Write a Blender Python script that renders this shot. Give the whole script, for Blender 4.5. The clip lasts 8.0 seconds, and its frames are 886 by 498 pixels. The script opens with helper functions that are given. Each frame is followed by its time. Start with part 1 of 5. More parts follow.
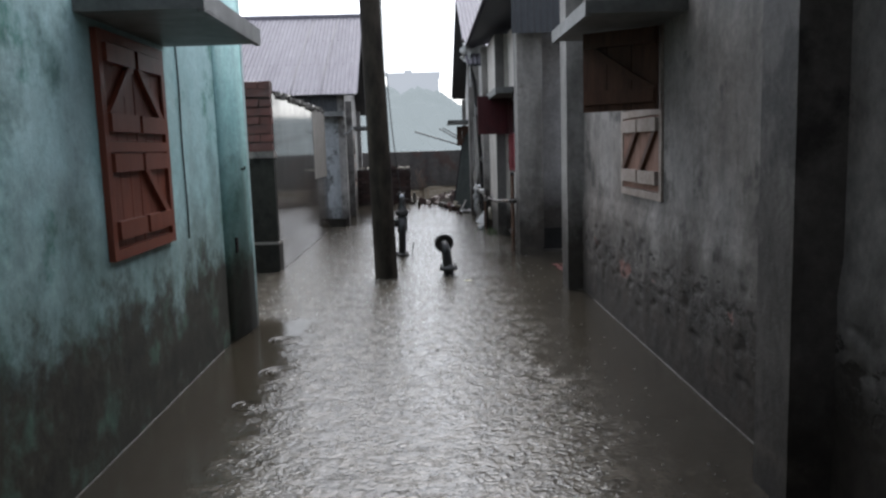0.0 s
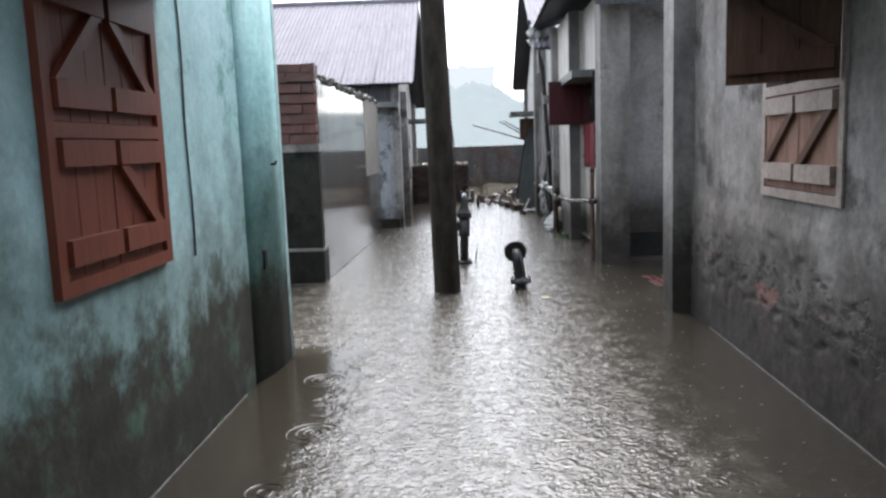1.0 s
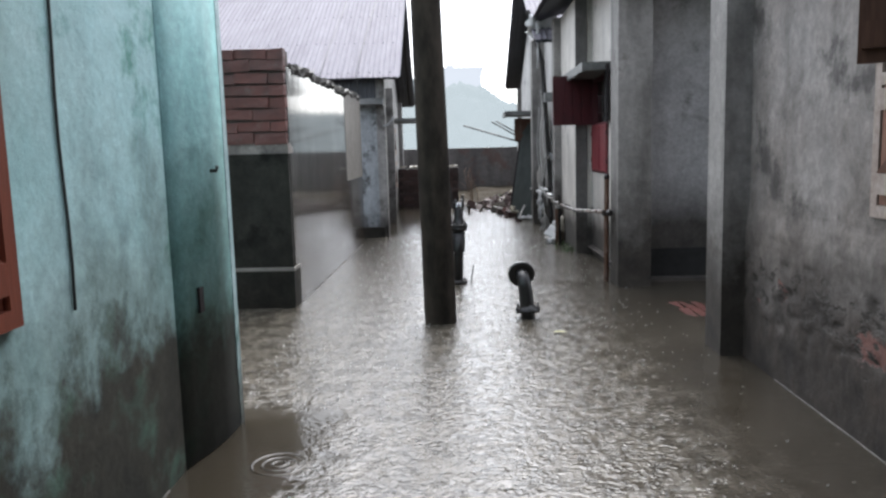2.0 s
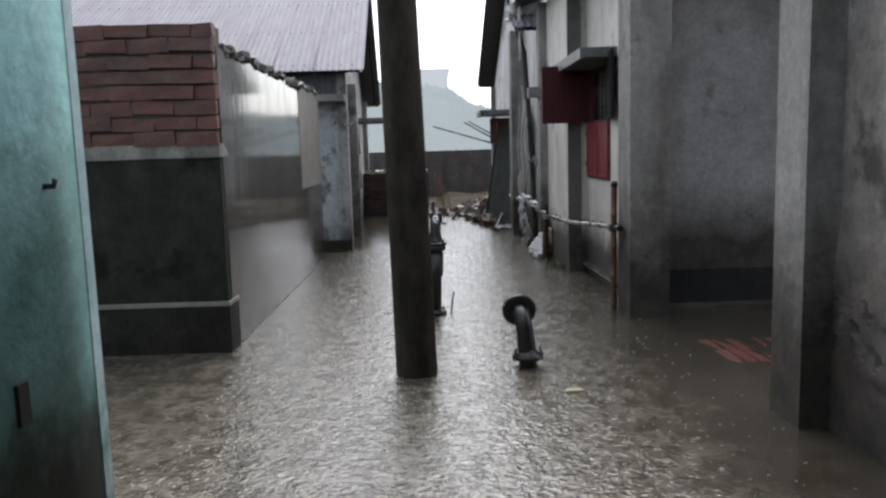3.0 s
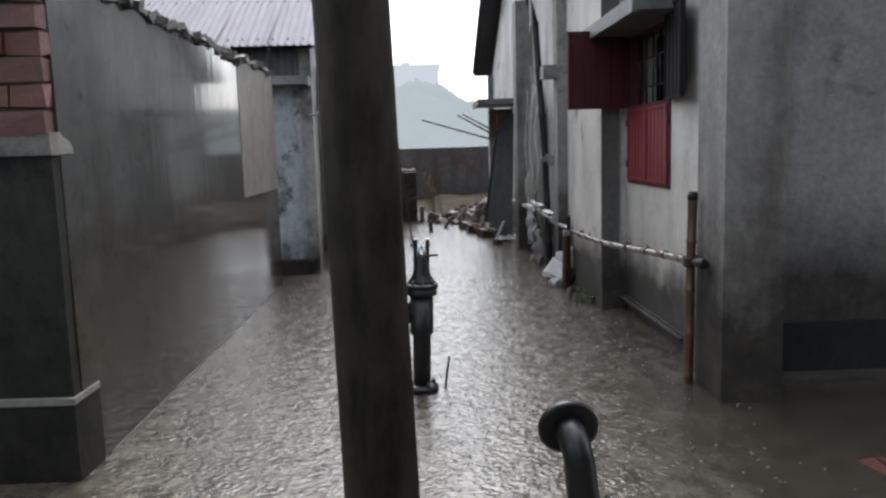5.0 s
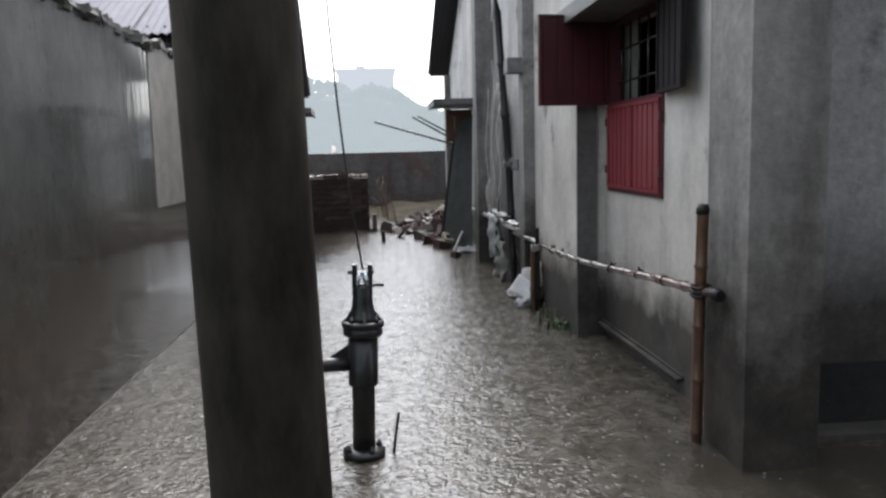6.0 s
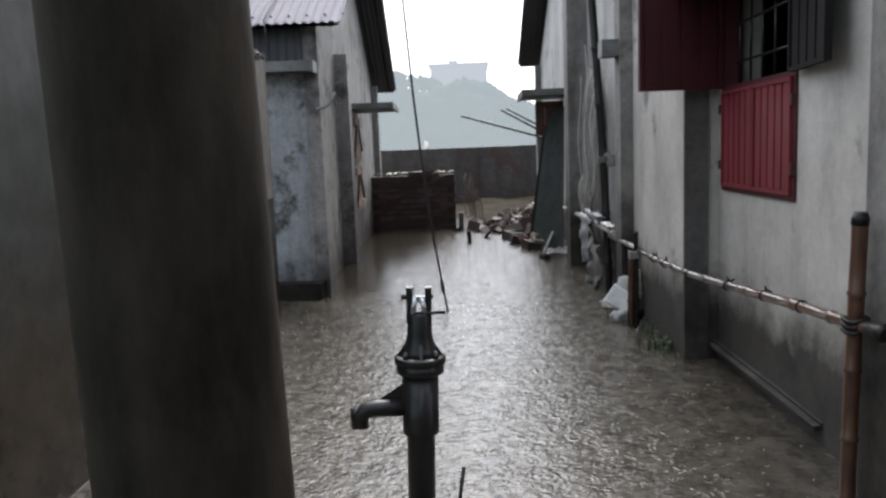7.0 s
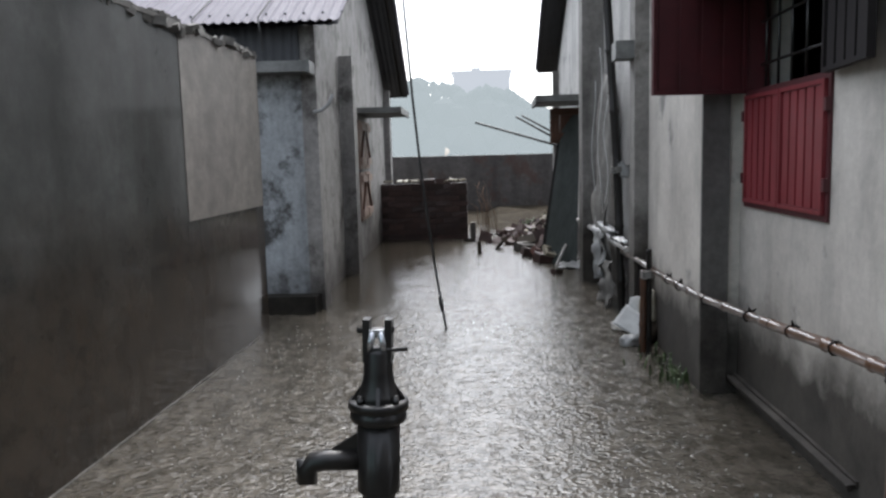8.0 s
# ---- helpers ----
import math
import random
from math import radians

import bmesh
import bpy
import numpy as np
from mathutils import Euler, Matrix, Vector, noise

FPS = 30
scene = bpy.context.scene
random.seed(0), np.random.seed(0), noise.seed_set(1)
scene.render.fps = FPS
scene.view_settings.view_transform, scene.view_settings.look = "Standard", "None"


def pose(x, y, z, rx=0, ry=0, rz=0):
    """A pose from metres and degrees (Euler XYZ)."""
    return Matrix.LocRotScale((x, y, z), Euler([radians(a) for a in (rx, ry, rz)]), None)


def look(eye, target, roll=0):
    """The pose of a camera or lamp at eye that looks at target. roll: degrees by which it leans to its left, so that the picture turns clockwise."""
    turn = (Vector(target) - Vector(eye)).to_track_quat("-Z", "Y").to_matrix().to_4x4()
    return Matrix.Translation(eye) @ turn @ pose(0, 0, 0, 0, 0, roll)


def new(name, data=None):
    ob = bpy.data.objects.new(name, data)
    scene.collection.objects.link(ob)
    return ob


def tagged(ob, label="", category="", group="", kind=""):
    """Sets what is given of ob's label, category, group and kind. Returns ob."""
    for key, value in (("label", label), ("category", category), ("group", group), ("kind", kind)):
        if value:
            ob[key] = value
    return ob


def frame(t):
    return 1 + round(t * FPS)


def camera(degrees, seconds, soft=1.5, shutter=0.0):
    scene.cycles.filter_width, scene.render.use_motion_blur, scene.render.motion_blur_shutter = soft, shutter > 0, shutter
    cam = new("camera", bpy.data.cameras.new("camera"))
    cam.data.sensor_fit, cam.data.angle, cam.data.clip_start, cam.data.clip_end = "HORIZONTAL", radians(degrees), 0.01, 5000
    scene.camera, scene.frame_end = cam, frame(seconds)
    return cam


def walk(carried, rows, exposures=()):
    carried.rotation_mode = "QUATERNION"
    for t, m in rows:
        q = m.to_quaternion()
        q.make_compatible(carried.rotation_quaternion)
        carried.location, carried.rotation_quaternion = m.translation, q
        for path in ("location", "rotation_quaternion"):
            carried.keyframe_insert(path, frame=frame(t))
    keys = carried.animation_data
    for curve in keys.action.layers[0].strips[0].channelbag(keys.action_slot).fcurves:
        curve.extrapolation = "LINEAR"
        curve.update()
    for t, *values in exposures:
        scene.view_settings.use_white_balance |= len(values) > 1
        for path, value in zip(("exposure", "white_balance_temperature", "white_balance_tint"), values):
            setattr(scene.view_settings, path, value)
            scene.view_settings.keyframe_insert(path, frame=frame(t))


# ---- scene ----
cam = camera(60.0, 8.0, soft=2.5)
PATH = [
    (0, (0.361, 0.055, 1.355), (0.395, 2.038, 1.094), -1.8),
    (0.5, (0.257, 0.711, 1.327), (0.153, 2.689, 1.052), -2.0),
    (1, (0.215, 1.297, 1.317), (0.112, 3.277, 1.051), -2.0),
    (1.2, (0.201, 1.553, 1.345), (0.097, 3.533, 1.077), -2.0),
    (1.5, (0.167, 1.873, 1.329), (0.071, 3.853, 1.062), -1.8),
    (3, (0.013, 3.766, 1.313), (0.035, 5.749, 1.055), -1.7),
    (3.5, (-0.003, 4.371, 1.292), (0.044, 6.353, 1.03), -1.6),
    (4, (0.021, 4.856, 1.292), (0.053, 6.838, 1.032), -1.7),
    (5.5, (0.066, 6.299, 1.287), (0.144, 8.28, 1.022), -1.8),
    (6, (0.111, 6.699, 1.268), (0.27, 8.676, 1.015), -1.5),
    (6.5, (0.185, 7.029, 1.266), (0.173, 9.014, 1.02), -2.3),
    (7, (0.224, 7.301, 1.273), (0.139, 9.282, 1.014), -2.3),
    (7.5, (0.293, 7.554, 1.271), (0.141, 9.533, 1.027), -2.0),
    (8, (0.37, 7.714, 1.268), (0.23, 9.695, 1.029), -1.5),
]
EXPOSURES = [(t, stops, 6150 if t < 2 else 6250, 10) for t, stops in ((0, 1.72), (0.3, 2.2), (0.5, 2.08), (0.7, 2.55), (1, 2.42), (1.2, 1.95), (1.5, 2.3), (2.8, 2.0), (3, 1.85), (3.5, 2.29), (4, 2.1), (4.2, 2.02), (5.5, 1.95), (6, 2.02), (6.5, 1.75), (7, 1.82), (7.5, 1.94), (8, 1.92))]
walk(cam, [(t, look(eye, target, roll)) for t, eye, target, roll in PATH], EXPOSURES)

# ---- light: overcast sky in heavy rain ----
world = bpy.data.worlds.new("overcast")
scene.world = world
world.use_nodes = True
wn, wl = world.node_tree.nodes, world.node_tree.links
sky = wn.new("ShaderNodeTexSky")
sky.sky_type, sky.sun_disc = "NISHITA", False
sky.sun_elevation, sky.sun_rotation = radians(58), radians(8)
sky.dust_density, sky.air_density = 4.0, 1.0
grey = wn.new("ShaderNodeHueSaturation")
grey.inputs["Saturation"].default_value = 0.3
wl.new(sky.outputs[0], grey.inputs["Color"])
wl.new(grey.outputs[0], wn["Background"].inputs["Color"])
wn["Background"].inputs["Strength"].default_value = 0.15
sun = new("sun", bpy.data.lights.new("sun", "SUN"))
sun.data.energy, sun.data.angle, sun.data.color = 0.2, radians(60), (1, 0.98, 0.95)
sun.matrix_world = look((0.7, 4.5, 8), (0, 0, 0))


# ---- materials ----
def nodes_of(name, rough=0.6, metal=0.0, spec=0.5):
    m = bpy.data.materials.new(name)
    m.use_nodes = True
    b = m.node_tree.nodes["Principled BSDF"]
    b.inputs["Roughness"].default_value, b.inputs["Metallic"].default_value = rough, metal
    b.inputs["Specular IOR Level"].default_value = spec
    return m, m.node_tree.nodes, m.node_tree.links, b


def tex_noise(n, l, scale, detail=6, rough=0.6, stretch=(1, 1, 1), warp=0.0):
    co = n.new("ShaderNodeTexCoord")
    mp = n.new("ShaderNodeMapping")
    mp.inputs["Scale"].default_value = stretch
    geo = n.new("ShaderNodeNewGeometry")
    l.new(geo.outputs["Position"], mp.inputs["Vector"])
    t = n.new("ShaderNodeTexNoise")
    t.inputs["Scale"].default_value, t.inputs["Detail"].default_value, t.inputs["Roughness"].default_value = scale, detail, rough
    t.inputs["Distortion"].default_value = warp
    l.new(mp.outputs[0], t.inputs["Vector"])
    return t.outputs["Fac"]


def ramp(n, l, fac, stops):
    r = n.new("ShaderNodeValToRGB")
    while len(r.color_ramp.elements) < len(stops):
        r.color_ramp.elements.new(0.5)
    for e, (p, c) in zip(r.color_ramp.elements, stops):
        e.position = p
        e.color = (*c, 1) if len(c) == 3 else c
    l.new(fac, r.inputs[0])
    return r.outputs[0]


def mix(n, l, fac, a, b, mode="MIX"):
    x = n.new("ShaderNodeMix")
    x.data_type, x.blend_type = "RGBA", mode
    for s, v in ((x.inputs["Factor"], fac), (x.inputs["A"], a), (x.inputs["B"], b)):
        if isinstance(v, (int, float)):
            s.default_value = v
        elif isinstance(v, tuple):
            s.default_value = (*v, 1)
        else:
            l.new(v, s)
    return x.outputs["Result"]


def maths(n, l, op, a, b=0.0, clamp=False):
    x = n.new("ShaderNodeMath")
    x.operation, x.use_clamp = op, clamp
    for s, v in ((x.inputs[0], a), (x.inputs[1], b)):
        if isinstance(v, (int, float)):
            s.default_value = v
        else:
            l.new(v, s)
    return x.outputs[0]


def bump(n, l, b, height, strength=0.3, dist=0.01, into="Normal"):
    x = n.new("ShaderNodeBump")
    x.inputs["Strength"].default_value, x.inputs["Distance"].default_value = strength, dist
    l.new(height, x.inputs["Height"])
    l.new(x.outputs[0], b.inputs[into])


def height_of(n, l):
    geo = n.new("ShaderNodeNewGeometry")
    sep = n.new("ShaderNodeSeparateXYZ")
    l.new(geo.outputs["Position"], sep.inputs[0])
    return sep.outputs


def plaster(name, base, worn, damp, damp_at=0.5, damp_soft=0.35, rough=0.55, coat=0.0, grain=1.0, streak=0.5, third=None, coat_rough=0.12, third_at=0.55, spall=None, algae=None, mottle=0.55, grime=None, spec=0.3, ragged=1.5, coat_ior=1.36, patch=None):
    """Rain-soaked wall plaster: weathered patches, run-off stains, a ragged damp zone rising from the water."""
    m, n, l, b = nodes_of(name, rough, spec=spec)
    big = tex_noise(n, l, 1.3, 7, 0.62)
    fine = tex_noise(n, l, 26, 8, 0.72)
    mid = tex_noise(n, l, 7.5, 9, 0.68)
    runs = tex_noise(n, l, 1.0, 5, 0.58, (3.8, 3.8, 0.7))
    col = mix(n, l, ramp(n, l, big, [(0.36, (0, 0, 0)), (0.66, (1, 1, 1))]), base, worn)
    col = mix(n, l, mottle, col, ramp(n, l, mid, [(0.3, (0.25, 0.25, 0.25)), (0.7, (0.72, 0.72, 0.72))]), "OVERLAY")
    if third:
        blot = tex_noise(n, l, 2.4, 10, 0.66)
        col = mix(n, l, ramp(n, l, blot, [(third_at, (0, 0, 0)), (third_at + 0.09, (1, 1, 1))]), col, third)
    col = mix(n, l, maths(n, l, "MULTIPLY", ramp(n, l, runs, [(0.48, (0, 0, 0)), (0.75, (1, 1, 1))]), streak), col, damp)
    z = height_of(n, l)[2]
    edge = tex_noise(n, l, 2.2, 10, 0.68, (1, 1, 0.9))
    lift = maths(n, l, "MULTIPLY", maths(n, l, "SUBTRACT", edge, 0.5), ragged)
    if patch:
        at_y, tone = patch
        spread = maths(n, l, "ADD", maths(n, l, "DIVIDE", maths(n, l, "SUBTRACT", at_y, height_of(n, l)[1]), 1.3), maths(n, l, "MULTIPLY", maths(n, l, "SUBTRACT", tex_noise(n, l, 1.6, 9, 0.68), 0.5), 3.4))
        col = mix(n, l, maths(n, l, "MULTIPLY", ramp(n, l, spread, [(0.25, (0, 0, 0)), (0.7, (1, 1, 1))]), 0.8), col, tone)
    if algae:
        green = maths(n, l, "DIVIDE", maths(n, l, "ADD", maths(n, l, "SUBTRACT", damp_at + 0.6, z), maths(n, l, "MULTIPLY", lift, 1.6)), 0.75, True)
        col = mix(n, l, maths(n, l, "MULTIPLY", green, 0.75), col, algae)
    wet = maths(n, l, "ADD", maths(n, l, "SUBTRACT", damp_at, z), lift)
    wet = maths(n, l, "DIVIDE", wet, damp_soft, True)
    soil = ramp(n, l, tex_noise(n, l, 3.6, 9, 0.66), [(0.36, damp), (0.52, tuple(c * 2.2 for c in damp)), (0.68, grime or tuple(c * 4.2 for c in damp))])
    dark = mix(n, l, 0.5, soil, ramp(n, l, mid, [(0.3, (0.2, 0.2, 0.2)), (0.7, (0.8, 0.8, 0.8))]), "OVERLAY")
    col = mix(n, l, maths(n, l, "MULTIPLY", wet, 0.95), col, dark)
    h = maths(n, l, "ADD", maths(n, l, "MULTIPLY", fine, 0.35), mid)
    if spall:
        chip = tex_noise(n, l, 1.7, 9, 0.62, (1, 1, 1.5))
        low = maths(n, l, "SUBTRACT", 1.0, maths(n, l, "MULTIPLY", maths(n, l, "ABSOLUTE", maths(n, l, "SUBTRACT", z, 0.4)), 0.8), True)
        cut = ramp(n, l, maths(n, l, "MULTIPLY", chip, low), [(0.555, (0, 0, 0)), (0.58, (1, 1, 1))])
        col = mix(n, l, cut, col, mix(n, l, mid, spall, tuple(c * 1.8 for c in spall)))
        pits = tex_noise(n, l, 10, 5, 0.6, (1, 1, 1.9), 0.2)
        band = maths(n, l, "SUBTRACT", 1.15, maths(n, l, "MULTIPLY", maths(n, l, "ABSOLUTE", maths(n, l, "SUBTRACT", z, 0.5)), 1.9), True)
        hole = ramp(n, l, maths(n, l, "MULTIPLY", pits, band), [(0.525, (0, 0, 0)), (0.565, (1, 1, 1))])
        col = mix(n, l, hole, col, (0.034, 0.029, 0.024))
        h = maths(n, l, "SUBTRACT", h, maths(n, l, "MULTIPLY", maths(n, l, "ADD", cut, hole), 1.2))
    col = mix(n, l, 0.5 * grain, col, ramp(n, l, fine, [(0.3, (0.3, 0.3, 0.3)), (0.7, (0.7, 0.7, 0.7))]), "OVERLAY")
    l.new(col, b.inputs["Base Color"])
    bump(n, l, b, h, 0.55 * grain, 0.014)
    if coat:
        b.inputs["Coat Roughness"].default_value, b.inputs["Coat IOR"].default_value = coat_rough, coat_ior
        film = tex_noise(n, l, 1.0, 8, 0.7, (2.4, 2.4, 0.8))
        l.new(maths(n, l, "MULTIPLY", ramp(n, l, film, [(0.36, (0.7, 0.7, 0.7)), (0.6, (1, 1, 1))]), coat), b.inputs["Coat Weight"])
        bump(n, l, b, tex_noise(n, l, 3, 4, 0.5, (3.5, 3.5, 0.4)), 0.09, 0.01, "Coat Normal")
    return m


def plain(name, c1, c2, rough=0.6, metal=0.0, scale=14, stretch=(1, 1, 1), bumpy=0.3, dist=0.004, coat=0.0, vary=0.0, spec=0.5):
    m, n, l, b = nodes_of(name, rough, metal, spec)
    f = tex_noise(n, l, scale, 8, 0.65, stretch)
    g = tex_noise(n, l, scale * 0.18, 5, 0.6, stretch)
    col = mix(n, l, ramp(n, l, maths(n, l, "ADD", maths(n, l, "MULTIPLY", f, 0.6), maths(n, l, "MULTIPLY", g, 0.4)), [(0.35, (0, 0, 0)), (0.65, (1, 1, 1))]), c1, c2)
    if vary:
        info = n.new("ShaderNodeObjectInfo")
        hs = n.new("ShaderNodeHueSaturation")
        l.new(maths(n, l, "ADD", maths(n, l, "MULTIPLY", info.outputs["Random"], vary), 1 - vary / 2), hs.inputs["Value"])
        l.new(col, hs.inputs["Color"])
        col = hs.outputs[0]
    l.new(col, b.inputs["Base Color"])
    bump(n, l, b, f, bumpy, dist)
    if coat:
        b.inputs["Coat Weight"].default_value, b.inputs["Coat Roughness"].default_value = coat, 0.15
    return m


def water_material():
    m, n, l, b = nodes_of("flood_water", 0.13)
    b.inputs["IOR"].default_value = 1.44
    silt = tex_noise(n, l, 0.55, 5, 0.6)
    silt = ramp(n, l, silt, [(0.35, (0.02, 0.0165, 0.0115)), (0.65, (0.034, 0.029, 0.021))])
    geo = n.new("ShaderNodeNewGeometry")
    total = None
    for scale, amount in ((5.0, 0.28), (15.0, 0.55), (34.0, 0.5)):
        t = tex_noise(n, l, scale, 3, 0.55, (0.9, 1.0, 1), 0.4)
        t = maths(n, l, "MULTIPLY", t, amount)
        total = t if total is None else maths(n, l, "ADD", total, t)
    for scale in (6.0, 10.0, 17.0):
        v = n.new("ShaderNodeTexVoronoi")
        v.inputs["Scale"].default_value = scale
        l.new(geo.outputs["Position"], v.inputs["Vector"])
        ring = maths(n, l, "SINE", maths(n, l, "MULTIPLY", v.outputs["Distance"], 34.0))
        fade = maths(n, l, "SUBTRACT", 0.55, v.outputs["Distance"], True)
        total = maths(n, l, "ADD", total, maths(n, l, "MULTIPLY", maths(n, l, "MULTIPLY", ring, fade), 0.17))
    # the strip under the blue house's eaves lies calm, out of the rain
    at = height_of(n, l)
    open_x = maths(n, l, "ADD", maths(n, l, "DIVIDE", maths(n, l, "ADD", at[0], 0.72), 0.3), maths(n, l, "MULTIPLY", maths(n, l, "SUBTRACT", tex_noise(n, l, 5, 4, 0.6), 0.5), 2.0))
    open_y = maths(n, l, "DIVIDE", maths(n, l, "SUBTRACT", at[1], 6.05), 0.35, True)
    # water along the right wall up to the porch is calmer and darker
    right_strip = maths(n, l, "ADD", maths(n, l, "DIVIDE", maths(n, l, "SUBTRACT", 1.55, at[0]), 0.6), maths(n, l, "MULTIPLY", maths(n, l, "SUBTRACT", tex_noise(n, l, 3, 4, 0.6), 0.5), 1.6))
    rain = maths(n, l, "MAXIMUM", maths(n, l, "MAXIMUM", open_x, open_y, True), 0.12, True)
    right_strip = maths(n, l, "MAXIMUM", right_strip, maths(n, l, "DIVIDE", maths(n, l, "SUBTRACT", at[1], 9.4), 0.5))
    rain = maths(n, l, "MINIMUM", rain, maths(n, l, "MAXIMUM", right_strip, 0.3, True))
    # so does the far strip below the gabled house
    lee = maths(n, l, "MAXIMUM", maths(n, l, "DIVIDE", maths(n, l, "ADD", at[0], 0.75), 0.5), maths(n, l, "DIVIDE", maths(n, l, "SUBTRACT", 14.6, at[1]), 0.9))
    lee = maths(n, l, "ADD", lee, maths(n, l, "MULTIPLY", maths(n, l, "SUBTRACT", tex_noise(n, l, 2.5, 4, 0.6), 0.5), 1.2))
    rain = maths(n, l, "MINIMUM", rain, maths(n, l, "MAXIMUM", lee, 0.22, True))
    # rain-churned water is paler with froth and stirred silt
    froth = mix(n, l, ramp(n, l, tex_noise(n, l, 9, 6, 0.7, (1, 0.7, 1)), [(0.4, (0, 0, 0)), (0.62, (1, 1, 1))]), (0.037, 0.032, 0.024), (0.088, 0.078, 0.063))
    l.new(mix(n, l, rain, silt, froth), b.inputs["Base Color"])
    bump(n, l, b, maths(n, l, "MULTIPLY", total, rain), 1.0, 0.0135)
    return m


M = {}
M["water"] = water_material()
M["blue"] = plaster("blue_limewash", (0.26, 0.425, 0.43), (0.38, 0.53, 0.535), (0.0135, 0.0118, 0.0085), 0.80, 0.22, 0.65, 0.0, streak=0.25, third=(0.10, 0.24, 0.205), coat_rough=0.35, third_at=0.57, mottle=0.2, grain=0.7, grime=(0.06, 0.11, 0.083), algae=(0.035, 0.05, 0.034), patch=(3.25, (0.045, 0.10, 0.086)))
M["blue_edge"] = plaster("pale_blue_edge", (0.175, 0.345, 0.34), (0.25, 0.41, 0.405), (0.0115, 0.0122, 0.0094), 0.8, 0.3, 0.65, 0.0, coat_rough=0.35, streak=0.25, algae=(0.03, 0.085, 0.06), mottle=0.3, grime=(0.02, 0.038, 0.026))
M["blue_rim"] = plaster("pale_blue_rim", (0.40, 0.50, 0.505), (0.29, 0.40, 0.40), (0.03, 0.031, 0.026), 0.5, 0.4, 0.65, 0.0, streak=0.3, third=(0.12, 0.2, 0.18), third_at=0.6, mottle=0.3)
M["bare"] = plaster("bare_cement", (0.150, 0.131, 0.115), (0.238, 0.222, 0.206), (0.0135, 0.0108, 0.0085), 1.02, 0.65, 0.7, 0.0, third=(0.0648, 0.059, 0.0533), coat_rough=0.35, third_at=0.56, spall=(0.105, 0.052, 0.042), mottle=0.7, grime=(0.0432, 0.0331, 0.0259))
M["pillar"] = plaster("pillar_cement", (0.238, 0.226, 0.21), (0.16, 0.151, 0.139), (0.0136, 0.0112, 0.0087), 1.0, 0.5, 0.7, 0.0, coat_rough=0.35, grime=(0.045, 0.038, 0.031), streak=0.65, third=(0.095, 0.086, 0.074), third_at=0.6, mottle=0.4, ragged=1.3)
M["soaked"] = plaster("soaked_cement", (0.105, 0.094, 0.084), (0.065, 0.058, 0.052), (0.0140, 0.0118, 0.0096), 0.7, 0.5, 0.6, 0.0, streak=0.8, third=(0.035, 0.031, 0.028), third_at=0.54)
M["bay"] = plaster("dark_bay_cement", (0.115, 0.109, 0.102), (0.085, 0.08, 0.075), (0.02, 0.0175, 0.015), 0.6, 0.4, 0.65, 0.0, streak=0.5, mottle=0.3)
M["porch"] = plaster("porch_cement", (0.195, 0.192, 0.19), (0.265, 0.26, 0.257), (0.0156, 0.0135, 0.0111), 0.98, 0.45, 0.7, 0.0, coat_rough=0.35, grime=(0.035, 0.031, 0.027), ragged=0.55, mottle=0.35, streak=0.25, third=(0.1102, 0.1063, 0.1015), third_at=0.6)
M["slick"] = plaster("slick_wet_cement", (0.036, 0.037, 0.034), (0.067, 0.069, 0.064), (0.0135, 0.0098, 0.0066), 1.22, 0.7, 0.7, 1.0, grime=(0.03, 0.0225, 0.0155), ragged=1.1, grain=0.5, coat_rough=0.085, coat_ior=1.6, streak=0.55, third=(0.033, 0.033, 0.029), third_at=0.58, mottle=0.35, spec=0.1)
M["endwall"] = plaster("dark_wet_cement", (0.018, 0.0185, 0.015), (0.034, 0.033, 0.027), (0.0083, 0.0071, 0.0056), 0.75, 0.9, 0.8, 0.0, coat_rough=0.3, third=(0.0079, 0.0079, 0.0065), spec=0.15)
M["panel"] = plaster("newer_cement", (0.205, 0.188, 0.166), (0.155, 0.142, 0.127), (0.068, 0.0594, 0.0491), -2, 0.5, 0.55, 0.06, grain=0.6, streak=0.3, coat_rough=0.3)
M["white"] = plaster("old_whitewash", (0.52, 0.49, 0.443), (0.385, 0.36, 0.322), (0.020, 0.0175, 0.015), 0.56, 0.25, 0.55, 0.06, grime=(0.045, 0.04, 0.034), ragged=0.7, grain=0.5, streak=0.35, third=(0.1685, 0.1602, 0.1486), third_at=0.6, coat_rough=0.35, mottle=0.22)
M["far_white"] = plaster("far_whitewash", (0.46, 0.45, 0.43), (0.34, 0.33, 0.31), (0.018, 0.016, 0.0135), 0.62, 0.3, 0.55, 0.0, streak=0.5, third=(0.15, 0.145, 0.135), third_at=0.57, mottle=0.3)
M["housefront"] = plaster("peeling_paint", (0.33, 0.35, 0.36), (0.24, 0.258, 0.268), (0.02, 0.019, 0.018), 0.5, 0.5, 0.55, 0.08, third=(0.045, 0.045, 0.043), third_at=0.53, coat_rough=0.3, mottle=0.4)
M["plinth"] = plaster("dark_plinth", (0.013, 0.013, 0.0126), (0.0194, 0.0194, 0.0187), (0.0079, 0.0076, 0.0068), 0.1, 0.3, 0.7, 0.0, coat_rough=0.3, spec=0.2)
M["slab"] = plaster("slab_concrete", (0.149, 0.1512, 0.1462), (0.0972, 0.0987, 0.0929), (0.0214, 0.0198, 0.0166), -2, 0.3, 0.55, 0.12, streak=0.6, coat_rough=0.3)
